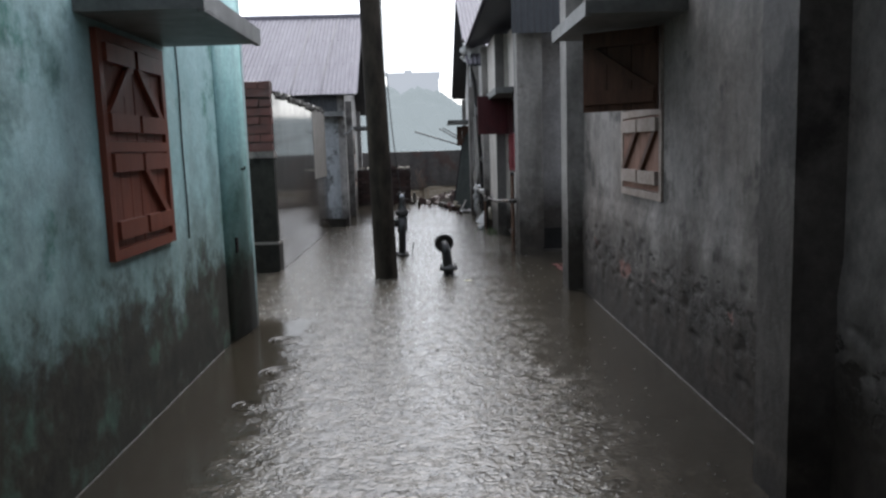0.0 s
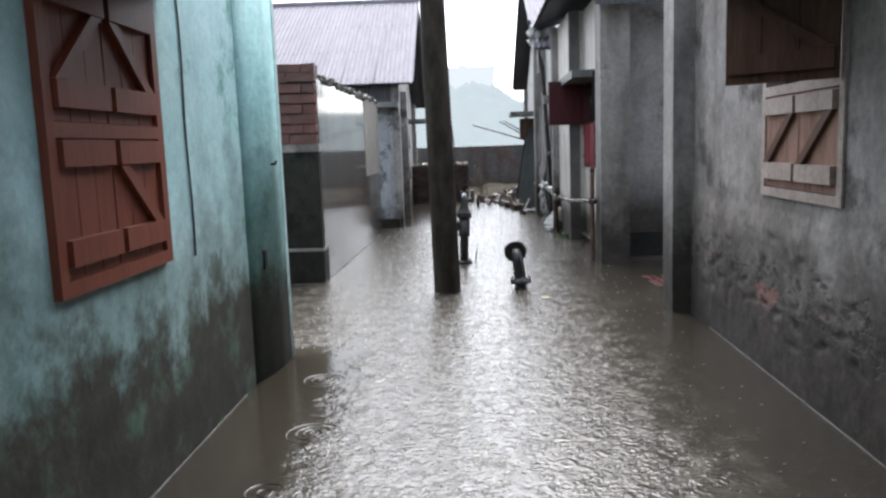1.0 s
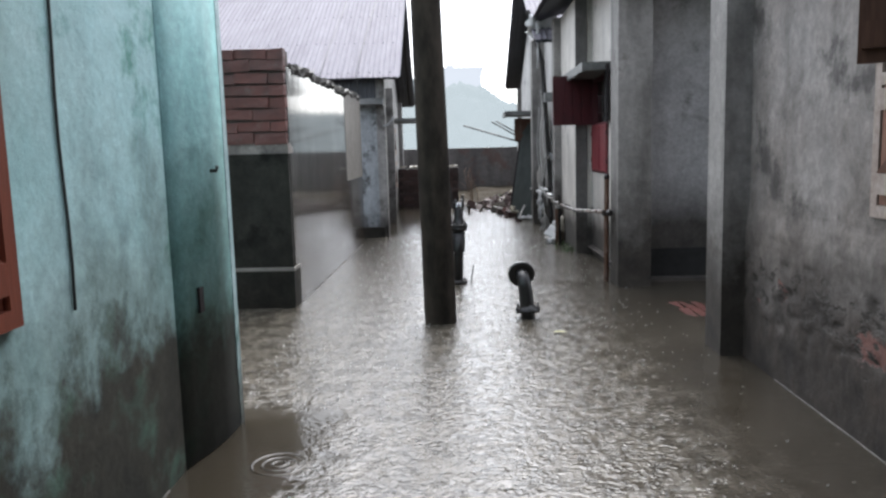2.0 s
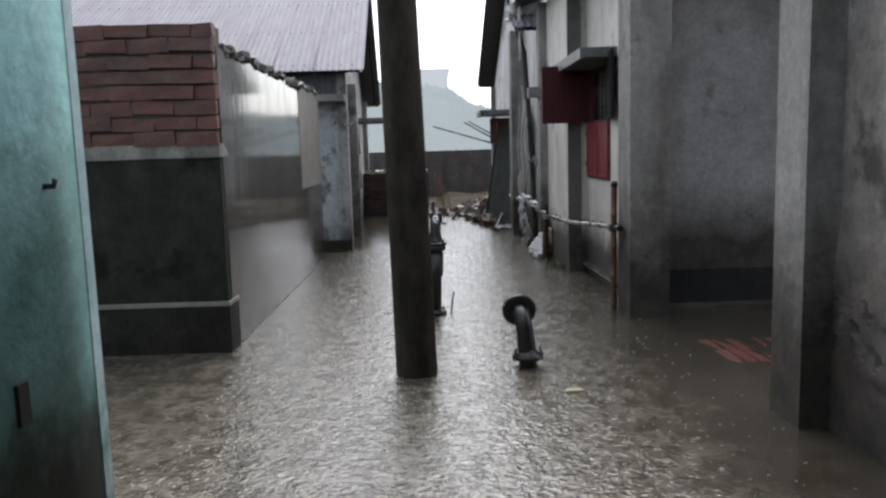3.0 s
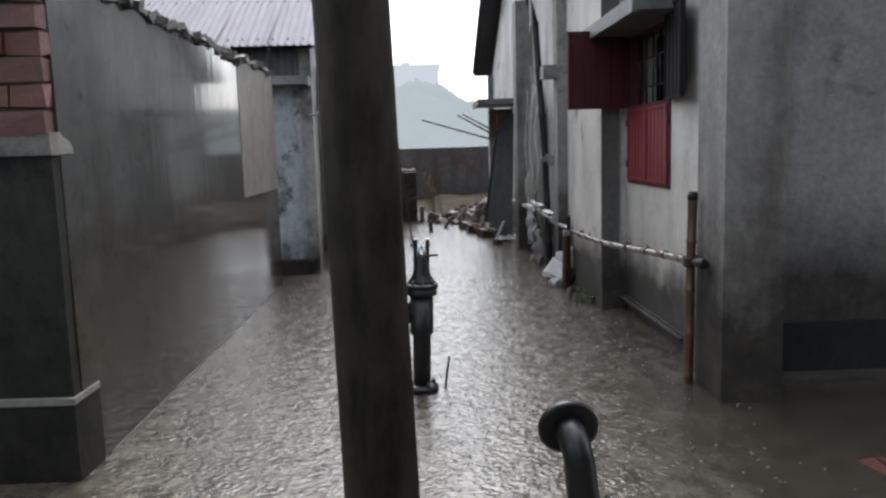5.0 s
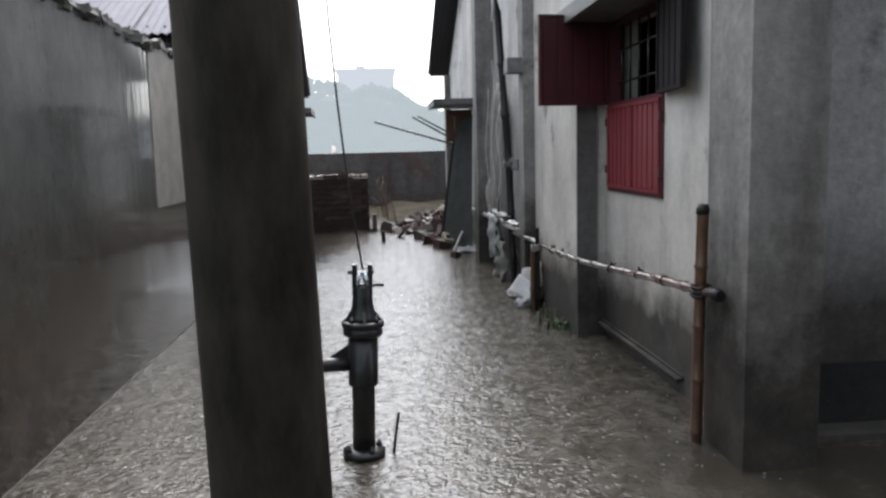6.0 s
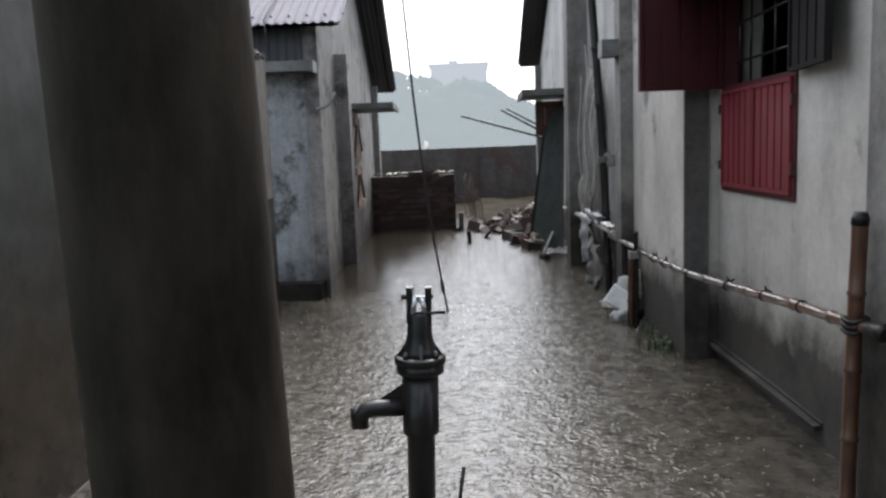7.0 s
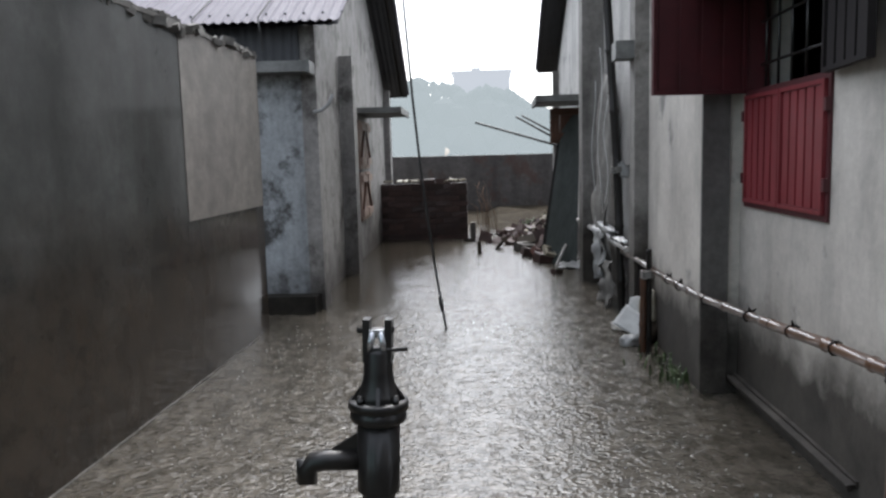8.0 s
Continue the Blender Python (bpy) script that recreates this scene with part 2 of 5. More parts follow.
M["farwall"] = plaster("boundary_wall", (0.082, 0.075, 0.07), (0.055, 0.05, 0.047), (0.0146, 0.0122, 0.0099), 0.3, 0.6, 0.6, 0.05, third=(0.0648, 0.0423, 0.0347), coat_rough=0.3)
M["gable"] = plaster("stained_gable", (0.2592, 0.2484, 0.234), (0.1872, 0.1786, 0.1692), (0.0216, 0.0187, 0.0158), 0.55, 0.5, 0.65, 0.0, streak=0.35, third=(0.0864, 0.0806, 0.0734), third_at=0.52, mottle=0.5)
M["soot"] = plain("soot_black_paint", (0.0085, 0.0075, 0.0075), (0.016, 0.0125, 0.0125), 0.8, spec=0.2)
M["sheet_green"] = plain("green_grey_sheet", (0.03, 0.037, 0.034), (0.06, 0.068, 0.062), 0.6, scale=7, stretch=(3, 3, 0.6), bumpy=0.2, spec=0.3)
M["edge_glint"] = plain("pale_glint_line", (0.06, 0.056, 0.049), (0.15, 0.142, 0.13), 0.6, scale=20, bumpy=0.3)
# dark wall colour that makes the rooms behind the openings read dark
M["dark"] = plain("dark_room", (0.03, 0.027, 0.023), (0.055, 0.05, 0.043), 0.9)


def brick_material():
    m, n, l, b = nodes_of("wet_brick", 0.5, spec=0.4)
    info = n.new("ShaderNodeObjectInfo")
    clay = mix(n, l, tex_noise(n, l, 11, 8, 0.65), (0.056, 0.0165, 0.0125), (0.15, 0.046, 0.034))
    clay = mix(n, l, ramp(n, l, info.outputs["Random"], [(0.0, (0, 0, 0)), (1.0, (0.5, 0.5, 0.5))]), clay, (0.06, 0.024, 0.019))
    lime = ramp(n, l, tex_noise(n, l, 6, 8, 0.7, (1, 1, 1.6)), [(0.57, (0, 0, 0)), (0.7, (0.7, 0.7, 0.7))])
    clay = mix(n, l, lime, clay, (0.105, 0.092, 0.08))
    soot = ramp(n, l, tex_noise(n, l, 2.2, 7, 0.65), [(0.46, (0, 0, 0)), (0.7, (0.65, 0.65, 0.65))])
    l.new(mix(n, l, soot, clay, (0.016, 0.013, 0.011)), b.inputs["Base Color"])
    bump(n, l, b, tex_noise(n, l, 16, 8, 0.7), 0.9, 0.012)
    b.inputs["Coat Weight"].default_value, b.inputs["Coat Roughness"].default_value = 0.06, 0.25
    return m


M["brick"] = brick_material()
M["brick_dark"] = plain("dark_brick", (0.026, 0.0145, 0.0125), (0.062, 0.030, 0.024), 0.6, scale=30, bumpy=0.6, coat=0.05, vary=0.8)
M["mortar"] = plain("mortar", (0.0518, 0.0474, 0.0409), (0.1102, 0.1025, 0.0891), 0.7, scale=24, bumpy=0.6)
M["wood_red"] = plain("red_brown_paint", (0.1102, 0.032, 0.0198), (0.175, 0.0539, 0.0322), 0.45, scale=10, stretch=(6, 6, 0.6), coat=0.08, spec=0.2)
M["wood_brown"] = plain("wet_brown_wood", (0.052, 0.024, 0.0145), (0.108, 0.054, 0.034), 0.5, scale=10, stretch=(6, 6, 0.6), coat=0.0, spec=0.2)
M["wood_pale"] = plain("weathered_wood", (0.1944, 0.1282, 0.0991), (0.3499, 0.2691, 0.2229), 0.65, scale=9, stretch=(4, 4, 1.2), spec=0.2)
M["wood_mid"] = plain("faded_brown_wood", (0.15, 0.075, 0.052), (0.27, 0.16, 0.12), 0.7, scale=9, stretch=(5, 5, 0.8), spec=0.2)
M["wood_batten"] = plain("bleached_batten", (0.195, 0.150, 0.124), (0.355, 0.305, 0.268), 0.7, scale=16, stretch=(2, 2, 2), spec=0.2)
M["mortar_red"] = plain("dark_red_mortar", (0.0216, 0.0144, 0.0115), (0.054, 0.0396, 0.0331), 0.75, scale=24, bumpy=0.7, spec=0.3)
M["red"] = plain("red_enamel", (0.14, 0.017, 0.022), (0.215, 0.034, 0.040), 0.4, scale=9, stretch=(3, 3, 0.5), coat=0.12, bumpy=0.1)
# the red at about a third of its value, for frame and open leaf
M["red_dark"] = plain("darkened_red_enamel", (0.0415, 0.0077, 0.0099), (0.0713, 0.0115, 0.0148), 0.5, scale=9, coat=0.05, bumpy=0.1)
M["pole"] = plain("pole_concrete", (0.008, 0.0063, 0.0046), (0.052, 0.0425, 0.032), 0.85, scale=10, stretch=(1, 1, 0.35), bumpy=0.9, spec=0.15)
M["iron"] = plain("wet_cast_iron", (0.009, 0.009, 0.0095), (0.02, 0.018, 0.017), 0.4, 0.3, scale=40, bumpy=0.6, dist=0.002, coat=0.22)
M["steel"] = plain("worn_bright_steel", (0.45, 0.47, 0.5), (0.6, 0.62, 0.65), 0.25, 0.8, scale=30)
M["bamboo"] = plain("wet_bamboo", (0.035, 0.015, 0.009), (0.115, 0.054, 0.028), 0.4, scale=18, stretch=(1, 1, 0.4), coat=0.35)
M["bamboo_dark"] = plain("dark_bamboo", (0.0072, 0.0065, 0.0058), (0.0173, 0.0144, 0.0122), 0.5, scale=18, coat=0.15, spec=0.2)
M["bamboo_pale"] = plain("pale_bamboo", (0.24, 0.225, 0.2), (0.46, 0.44, 0.41), 0.5, scale=18, coat=0.3)
M["bamboo_grey"] = plain("bleached_bamboo", (0.03, 0.016, 0.011), (0.10, 0.066, 0.047), 0.3, scale=16, stretch=(1, 0.6, 1), bumpy=0.6, coat=0.5)
M["bamboo_brown"] = plain("brown_wet_bamboo", (0.042, 0.019, 0.0105), (0.13, 0.068, 0.038), 0.3, scale=16, stretch=(1, 0.6, 1), bumpy=0.6, coat=0.6)
M["stalk"] = plain("dry_brown_stalks", (0.11, 0.068, 0.042), (0.2, 0.135, 0.09), 0.75, spec=0.2)
M["litter"] = plain("pale_wet_litter", (0.20, 0.175, 0.13), (0.42, 0.39, 0.31), 0.6, scale=16, bumpy=0.5)
M["bank"] = plain("littered_bank", (0.018, 0.015, 0.011), (0.055, 0.046, 0.033), 0.9, scale=10, bumpy=0.8, dist=0.02, spec=0.05)
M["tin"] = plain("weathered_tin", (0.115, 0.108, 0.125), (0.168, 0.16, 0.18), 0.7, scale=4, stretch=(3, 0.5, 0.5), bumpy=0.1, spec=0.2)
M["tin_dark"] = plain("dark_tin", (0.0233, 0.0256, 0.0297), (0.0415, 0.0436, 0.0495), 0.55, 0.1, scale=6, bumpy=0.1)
M["plastic"] = plain("wet_plastic_sheet", (0.1728, 0.1764, 0.1728), (0.288, 0.2916, 0.288), 0.35, scale=12, coat=0.2)
M["white_sheet"] = plain("white_wet_sheet", (0.42, 0.42, 0.41), (0.6, 0.6, 0.58), 0.5, scale=10, coat=0.2)
M["cloth"] = plain("dirty_cloth", (0.1102, 0.1051, 0.0966), (0.2203, 0.2115, 0.192), 0.8, scale=18, bumpy=0.5)
M["cream"] = plain("cream_window_light", (0.3888, 0.3076, 0.161), (0.5184, 0.4229, 0.2477), 0.8, scale=18, bumpy=0.3)
M["wire"] = plain("black_cable", (0.0156, 0.0154, 0.0148), (0.0259, 0.0256, 0.0248), 0.5)
M["grass"] = plain("wet_grass", (0.0259, 0.0513, 0.0148), (0.0583, 0.0897, 0.0272), 0.55, coat=0.1)
M["leaf"] = plain("yellowing_leaf", (0.12, 0.12, 0.05), (0.2, 0.185, 0.09), 0.5)
M["straw"] = plain("wet_straw", (0.0216, 0.0158, 0.0108), (0.0432, 0.0331, 0.0216), 0.7, spec=0.2)
M["mud"] = plain("mud", (0.0389, 0.0307, 0.0223), (0.0713, 0.0564, 0.0421), 0.5, scale=8)


# rain haze is painted in: near-black base under a flat pale emission
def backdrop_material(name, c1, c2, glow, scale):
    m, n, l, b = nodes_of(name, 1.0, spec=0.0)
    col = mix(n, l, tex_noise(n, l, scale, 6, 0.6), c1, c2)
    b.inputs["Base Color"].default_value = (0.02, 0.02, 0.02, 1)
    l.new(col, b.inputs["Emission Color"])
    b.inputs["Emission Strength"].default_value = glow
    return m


M["haze_trees"] = backdrop_material("distant_trees_haze_glow", (0.36, 0.41, 0.42), (0.41, 0.455, 0.465), 0.31, 0.15)
M["haze_house"] = backdrop_material("distant_building_haze_glow", (0.50, 0.53, 0.57), (0.53, 0.555, 0.59), 0.31, 0.2)


# ---- mesh helpers ----
def box(bm, x0, x1, y0, y1, z0, z1, m=None):
    v = [bm.verts.new((m @ Vector(p)) if m else p) for p in
         ((x0, y0, z0), (x1, y0, z0), (x1, y1, z0), (x0, y1, z0), (x0, y0, z1), (x1, y0, z1), (x1, y1, z1), (x0, y1, z1))]
    for f in ((3, 2, 1, 0), (4, 5, 6, 7), (0, 1, 5, 4), (1, 2, 6, 5), (2, 3, 7, 6), (3, 0, 4, 7)):
        bm.faces.new([v[i] for i in f])
    return v


def tube(bm, points, radii, seg=12, caps=True):
    """A round bar along points with a radius at each."""
    pts = [Vector(p) for p in points]
    rings = []
    for i, p in enumerate(pts):
        d = (pts[min(i + 1, len(pts) - 1)] - pts[max(i - 1, 0)]).normalized()
        a = d.orthogonal().normalized() if not rings else (side - d * side.dot(d)).normalized()
        side = a
        c = d.cross(a)
        r = radii[i] if isinstance(radii, (list, tuple)) else radii
        rings.append([bm.verts.new(p + (a * math.cos(k * 2 * math.pi / seg) + c * math.sin(k * 2 * math.pi / seg)) * r) for k in range(seg)])
    for u, w in zip(rings, rings[1:]):
        for k in range(seg):
            bm.faces.new((u[k], u[(k + 1) % seg], w[(k + 1) % seg], w[k])).smooth = True
    if caps:
        bm.faces.new(rings[0][::-1])
        bm.faces.new(rings[-1])


def lathe(bm, x, y, profile, seg=24):
    """A turned body about the upright through x, y; profile: (radius, z)."""
    rings = [[bm.verts.new((x + r * math.cos(k * 2 * math.pi / seg), y + r * math.sin(k * 2 * math.pi / seg), z)) for k in range(seg)] for r, z in profile]
    for u, w in zip(rings, rings[1:]):
        for k in range(seg):
            bm.faces.new((u[k], u[(k + 1) % seg], w[(k + 1) % seg], w[k])).smooth = True
    bm.faces.new(rings[0][::-1])
    bm.faces.new(rings[-1])


def soften(bm, width, segments=2):
    bmesh.ops.bevel(bm, geom=[e for e in bm.edges if len(e.link_faces) == 2 and e.calc_face_angle(0) > 0.6], offset=width, segments=segments, affect="EDGES", profile=0.6)


def rough_up(bm, amount, scale, cuts=0, seed=0.0):
    if cuts:
        bmesh.ops.subdivide_edges(bm, edges=bm.edges[:], cuts=cuts, use_grid_fill=True)
    for v in bm.verts:
        v.co += noise.noise_vector(v.co * scale + Vector((seed, seed * 2.3, seed * 0.7))) * amount


def link(name, bm, material):
    me = bpy.data.meshes.new(name)
    bmesh.ops.recalc_face_normals(bm, faces=bm.faces[:])
    bm.to_mesh(me)
    bm.free()
    me.materials.append(M[material])
    return new(name, me)


def part(name, bm, material, parent, label=""):
    ob = link(name, bm, material)
    ob.parent = parent
    ob.matrix_parent_inverse = parent.matrix_world.inverted()
    return tagged(ob, label)


def thing(name, at, label, category, group="", kind=""):
    ob = new(name)
    ob.location = at
    bpy.context.view_layer.update()
    ob.empty_display_size = 0.1
    return tagged(ob, label, category, group, kind)


def structure(name, bm, material, label, category="wall"):
    return tagged(link(name, bm, material), label, category, kind="structure")


def wall_with_hole(bm, x0, x1, y0, y1, z0, z1, h):
    """A wall along y with one opening h = (y0, y1, z0, z1) through it."""
    a, b, c, d = h
    box(bm, x0, x1, y0, a, z0, z1)
    box(bm, x0, x1, b, y1, z0, z1)
    box(bm, x0, x1, a, b, z0, c)
    box(bm, x0, x1, a, b, d, z1)
    bmesh.ops.remove_doubles(bm, verts=bm.verts[:], dist=0.0005)
    dead = [f for f in bm.faces if any(g is not f and (g.calc_center_median() - f.calc_center_median()).length < 1e-4 for e in f.edges for g in e.link_faces)]
    bmesh.ops.delete(bm, geom=dead, context="FACES")


# ---- ground and water ----
bm = bmesh.new()
box(bm, -60, 60, -20, 160, -0.6, -0.12)
structure("ground", bm, "mud", "muddy lane bed under the flood water", "ground")

bm = bmesh.new()
bmesh.ops.create_grid(bm, x_segments=2, y_segments=2, size=1)
for v in bm.verts:
    v.co = Vector((v.co.x * 12, 9 + v.co.y * 16, 0))
structure("water", bm, "water", "brown flood water pocked by heavy rain", "water")


# ---- blue house on one side of the lane ----
BX = -1.10          # face of the blue wall
bm = bmesh.new()
wall_with_hole(bm, BX - 0.25, BX, -4.0, 6.06, -0.3, 3.3, (3.545, 4.40, 0.885, 1.93))
structure("wall_blue", bm, "blue", "blue limewashed wall with algae and rising damp")
bm = bmesh.new()
flare = [(BX - 0.25, 5.50), (BX + 0.003, 5.50), (BX + 0.024, 5.60), (BX + 0.052, 5.72), (BX + 0.070, 5.86), (BX + 0.076, 6.03), (BX - 0.25, 6.03)]
low, top = ([bm.verts.new((x, y, z)) for x, y in flare] for z in (-0.3, 3.3))
bm.faces.new(low)
bm.faces.new(top[::-1])
for k in range(len(flare)):
    n = (k + 1) % len(flare)
    bm.faces.new((low[k], low[n], top[n], top[k])).smooth = 1 <= k <= 4
structure("wall_blue_corner", bm, "blue_edge", "blue-green plaster flaring out to the house corner", "pilaster")
# narrow corner rim in a paler blue than the wall
bm = bmesh.new()
box(bm, BX - 0.25, BX + 0.079, 6.032, 6.085, -0.3, 3.3)
soften(bm, 0.018, 3)
structure("blue_corner_rim", bm, "blue_rim", "pale plaster rim of the blue house corner", "pilaster")
bm = bmesh.new()
box(bm, -4.0, BX - 0.25, 5.82, 6.06, -0.3, 3.3)
structure("wall_blue_return", bm, "blue", "blue end wall turning away from the lane")
bm = bmesh.new()
box(bm, -4.0, BX - 0.26, -4.0, 5.8, 3.25, 3.35)
box(bm, -2.2, -2.1, -4.0, 5.8, -0.3, 3.24)
box(bm, -4.2, -4.0, -4.0, 6.06, -0.3, 3.3)
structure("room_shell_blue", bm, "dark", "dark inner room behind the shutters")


def slab(name, x0, x1, y0, y1, z0, z1, label, drop=0.0):
    """A cast concrete sunshade; its outer edge may droop."""
    bm = bmesh.new()
    vs = box(bm, x0, x1, y0, y1, z0, z1)
    soften(bm, 0.008, 1)
    rough_up(bm, 0.004, 6)
    t = thing(name, ((x0 + x1) / 2, (y0 + y1) / 2, z0), label, "sunshade", "window sunshades")
    part("shade_slab", bm, "slab", t)
    bm = bmesh.new()
    out = x1 if abs(x0) > abs(x1) else x0
    a, b = sorted((out, out + (0.03 if out == x0 else -0.03)))
    box(bm, a, b, y0 + 0.01, y1 - 0.01, z0 - 0.012, z0)
    part("drip_edge", bm, "slab", t)
    return t


slab("sunshade", BX, -0.555, 3.40, 4.53, 1.97, 2.05, "weathered concrete sunshade slab over the blue wall's window")


def bar(bm, m, x0, x1, z0, z1, y0, y1):
    box(bm, x0, x1, y0, y1, z0, z1, m)


def shutter_leaf(parent, m, w, h, wood, thick=0.03, braces=True, flip=False, label="", batten="", diagonal=""):
    """A ledged and braced leaf: x along its width from the hinge, z up, -y its outer face."""
    bm = bmesh.new()
    n = 3
    for i in range(n):
        bar(bm, m, i * w / n + 0.002, (i + 1) * w / n - 0.002, 0, h, -thick / 2, thick / 2)
    soften(bm, 0.003, 1)
    leaf = part("shutter_leaf", bm, wood, parent, label)
    f = thick / 2
    for z in (0.09 * h, 0.80 * h):
        bm = bmesh.new()
        bar(bm, m, 0.015, w - 0.015, z, z + 0.085, -f - 0.028, -f)
        soften(bm, 0.008)
        part("ledge", bm, batten or wood, leaf)
    if braces:
        bm = bmesh.new()
        a, b = (0.05, w - 0.06) if not flip else (w - 0.06, 0.05)
        z0, z1 = 0.09 * h + 0.087, 0.80 * h - 0.002
        d = 0.036
        vs = [(a - d, z0), (a + d, z0), (b + d, z1), (b - d, z1)]
        lo = [bm.verts.new(m @ Vector((x, -f - 0.024, z))) for x, z in vs]
        hi = [bm.verts.new(m @ Vector((x, -f, z))) for x, z in vs]
        bm.faces.new(lo)
        bm.faces.new(hi[::-1])
        for i in range(4):
            bm.faces.new((lo[i], hi[i], hi[(i + 1) % 4], lo[(i + 1) % 4]))
        part("brace", bm, diagonal or wood, leaf)
    return leaf


def facing(x, y, z, degrees):
    return pose(x, y, z, 0, 0, degrees)


def window_frame(parent, x, side, y0, y1, z0, z1, mid, wood, w=0.05, proud=0.015, depth=0.09):
    """Jambs, head, sill and transom set in an opening of a wall along y; side +1: the lane lies at +x."""
    a, b = sorted((x + side * proud, x - side * depth))
    for nm, box_at in (("jamb", (y0, y0 + w, z0, z1)), ("jamb", (y1 - w, y1, z0, z1)), ("sill", (y0 + w, y1 - w, z0, z0 + w)),
                       ("head", (y0 + w, y1 - w, z1 - w, z1)), ("transom", (y0 + w, y1 - w, mid - w / 2, mid + w / 2))):
        bm = bmesh.new()
        box(bm, a, b, *box_at)
        soften(bm, 0.005, 1)
        part(nm, bm, wood, parent)


# window in the blue wall: four braced leaves, all shut
win = thing("window_1", (BX, 3.97, 0.89), "red-brown wooden window with four shut braced shutters", "window", kind="structure")
window_frame(win, BX, 1, 3.545, 4.40, 0.885, 1.93, 1.408, "wood_red", 0.05, 0.03)
for z, h in ((0.938, 0.442), (1.436, 0.442)):
    # leaf x axis along +y, outer face towards +x
    shutter_leaf(win, facing(BX - 0.002, 3.598, z, 90), 0.371, h, "wood_red", braces=z > 1, flip=False)
    shutter_leaf(win, facing(BX - 0.002, 3.976, z, 90), 0.371, h, "wood_red", flip=True)


# pale tubes painting the bright glint where the water meets the walls
def waterline(x, y0, y1, seed):
    bm = bmesh.new()
    n = int((y1 - y0) / 0.06)
    pts = [(x + 0.004 * noise.noise(Vector((i * 0.3, seed, 0))), y0 + (y1 - y0) * i / n, 0.002) for i in range(n + 1)]
    tube(bm, pts, [0.0028 + 0.0028 * abs(noise.noise(Vector((i * 0.21, seed + 4, 0)))) for i in range(n + 1)], 6)
    structure("waterline", bm, "edge_glint", "thin pale tube imitating the water's glint along the wall's foot", "waterline")


waterline(BX + 0.003, 0.0, 5.3, 1.0)
waterline(1.778, 3.2, 6.6, 2.0)
waterline(-1.363, 9.1, 13.1, 3.0)


# ---- brick-topped boundary wall ----
WX = -1.37
bm = bmesh.new()
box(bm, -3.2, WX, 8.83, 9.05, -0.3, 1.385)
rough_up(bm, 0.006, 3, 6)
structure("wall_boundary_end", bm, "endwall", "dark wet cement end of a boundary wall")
bm = bmesh.new()
box(bm, -3.2, WX + 0.007, 8.812, 9.05, -0.3, 0.318)
soften(bm, 0.006, 1)
structure("wall_boundary_base", bm, "endwall", "cement base course with a pale edge")
# paler cement puts the lit line of the ledge into its colour
bm = bmesh.new()
box(bm, -3.2, WX + 0.011, 8.805, 9.05, 0.320, 0.347)
rough_up(bm, 0.005, 7, 5)
structure("wall_boundary_ledge", bm, "panel", "thin cement ledge round the wall's foot, paler to look lit", "ledge")
bm = bmesh.new()
box(bm, -3.2, WX + 0.004, 8.82, 9.05, 1.305, 1.395)
rough_up(bm, 0.012, 6, 7)
structure("wall_boundary_lip", bm, "bare", "ragged plaster lip under the bare bricks", "ledge")
bm = bmesh.new()
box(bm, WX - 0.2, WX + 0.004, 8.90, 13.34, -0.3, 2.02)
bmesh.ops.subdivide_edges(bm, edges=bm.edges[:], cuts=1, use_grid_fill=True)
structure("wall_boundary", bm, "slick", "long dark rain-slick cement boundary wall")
bm = bmesh.new()
box(bm, -3.2, WX - 0.012, 8.844, 9.05, 1.385, 2.15)
brick_wall_left = structure("wall_boundary_brick", bm, "mortar_red", "bare red brickwork topping the boundary wall")
bm = bmesh.new()
box(bm, WX - 0.006, WX + 0.0085, 11.94, 13.335, 0.94, 2.015)
rough_up(bm, 0.0012, 4, 5)
structure("wall_boundary_panel", bm, "panel", "paler newer cement patch on the wall")

def corrugated(name, parent, x0, x1, a, b, material, pitch=0.076, depth=0.009, along="x", thick=0.0015, label=""):
    """A corrugated sheet from edge a to edge b, (y, z) each (or (x, z) where along is y), waves running across."""
    n = max(2, int((x1 - x0) / pitch * 6))
    bm = bmesh.new()
    rows = []
    d = (Vector((b[0] - a[0], b[1] - a[1]))).normalized()
    nrm = (-d.y, d.x) if d.x >= 0 else (d.y, -d.x)
    for s in (0.0, 1.0):
        row = []
        for i in range(n + 1):
            u = x0 + (x1 - x0) * i / n
            h = depth * math.sin(2 * math.pi * (u - x0) / pitch)
            p = a[0] + (b[0] - a[0]) * s + nrm[0] * h
            q = a[1] + (b[1] - a[1]) * s + nrm[1] * h
            row.append(bm.verts.new((u, p, q) if along == "x" else (p, u, q)))
        rows.append(row)
    for i in range(n):
        bm.faces.new((rows[0][i], rows[0][i + 1], rows[1][i + 1], rows[1][i])).smooth = True
    return part(name, bm, material, parent, label)


# ---- left-hand gabled house with tin roof ----
HX, HY = -1.215, 14.08
standing = set(bpy.data.objects)
bm = bmesh.new()
box(bm, -6.0, HX, HY, HY + 0.18, -0.3, 2.40)
structure("wall_house_front", bm, "housefront", "peeling blue-grey painted house front")
bm = bmesh.new()
gable = [(HY + 0.18, -0.3), (20.5, -0.3), (20.5, 2.34), (17.4, 4.08), (HY + 0.18, 2.38)]
for x in (HX - 0.2, HX):
    vs = [bm.verts.new((x, y, z)) for y, z in gable]
    bm.faces.new(vs)
bm.verts.ensure_lookup_table()
for i in range(5):
    j = (i + 1) % 5
    bm.faces.new((bm.verts[i], bm.verts[j], bm.verts[5 + j], bm.verts[5 + i]))
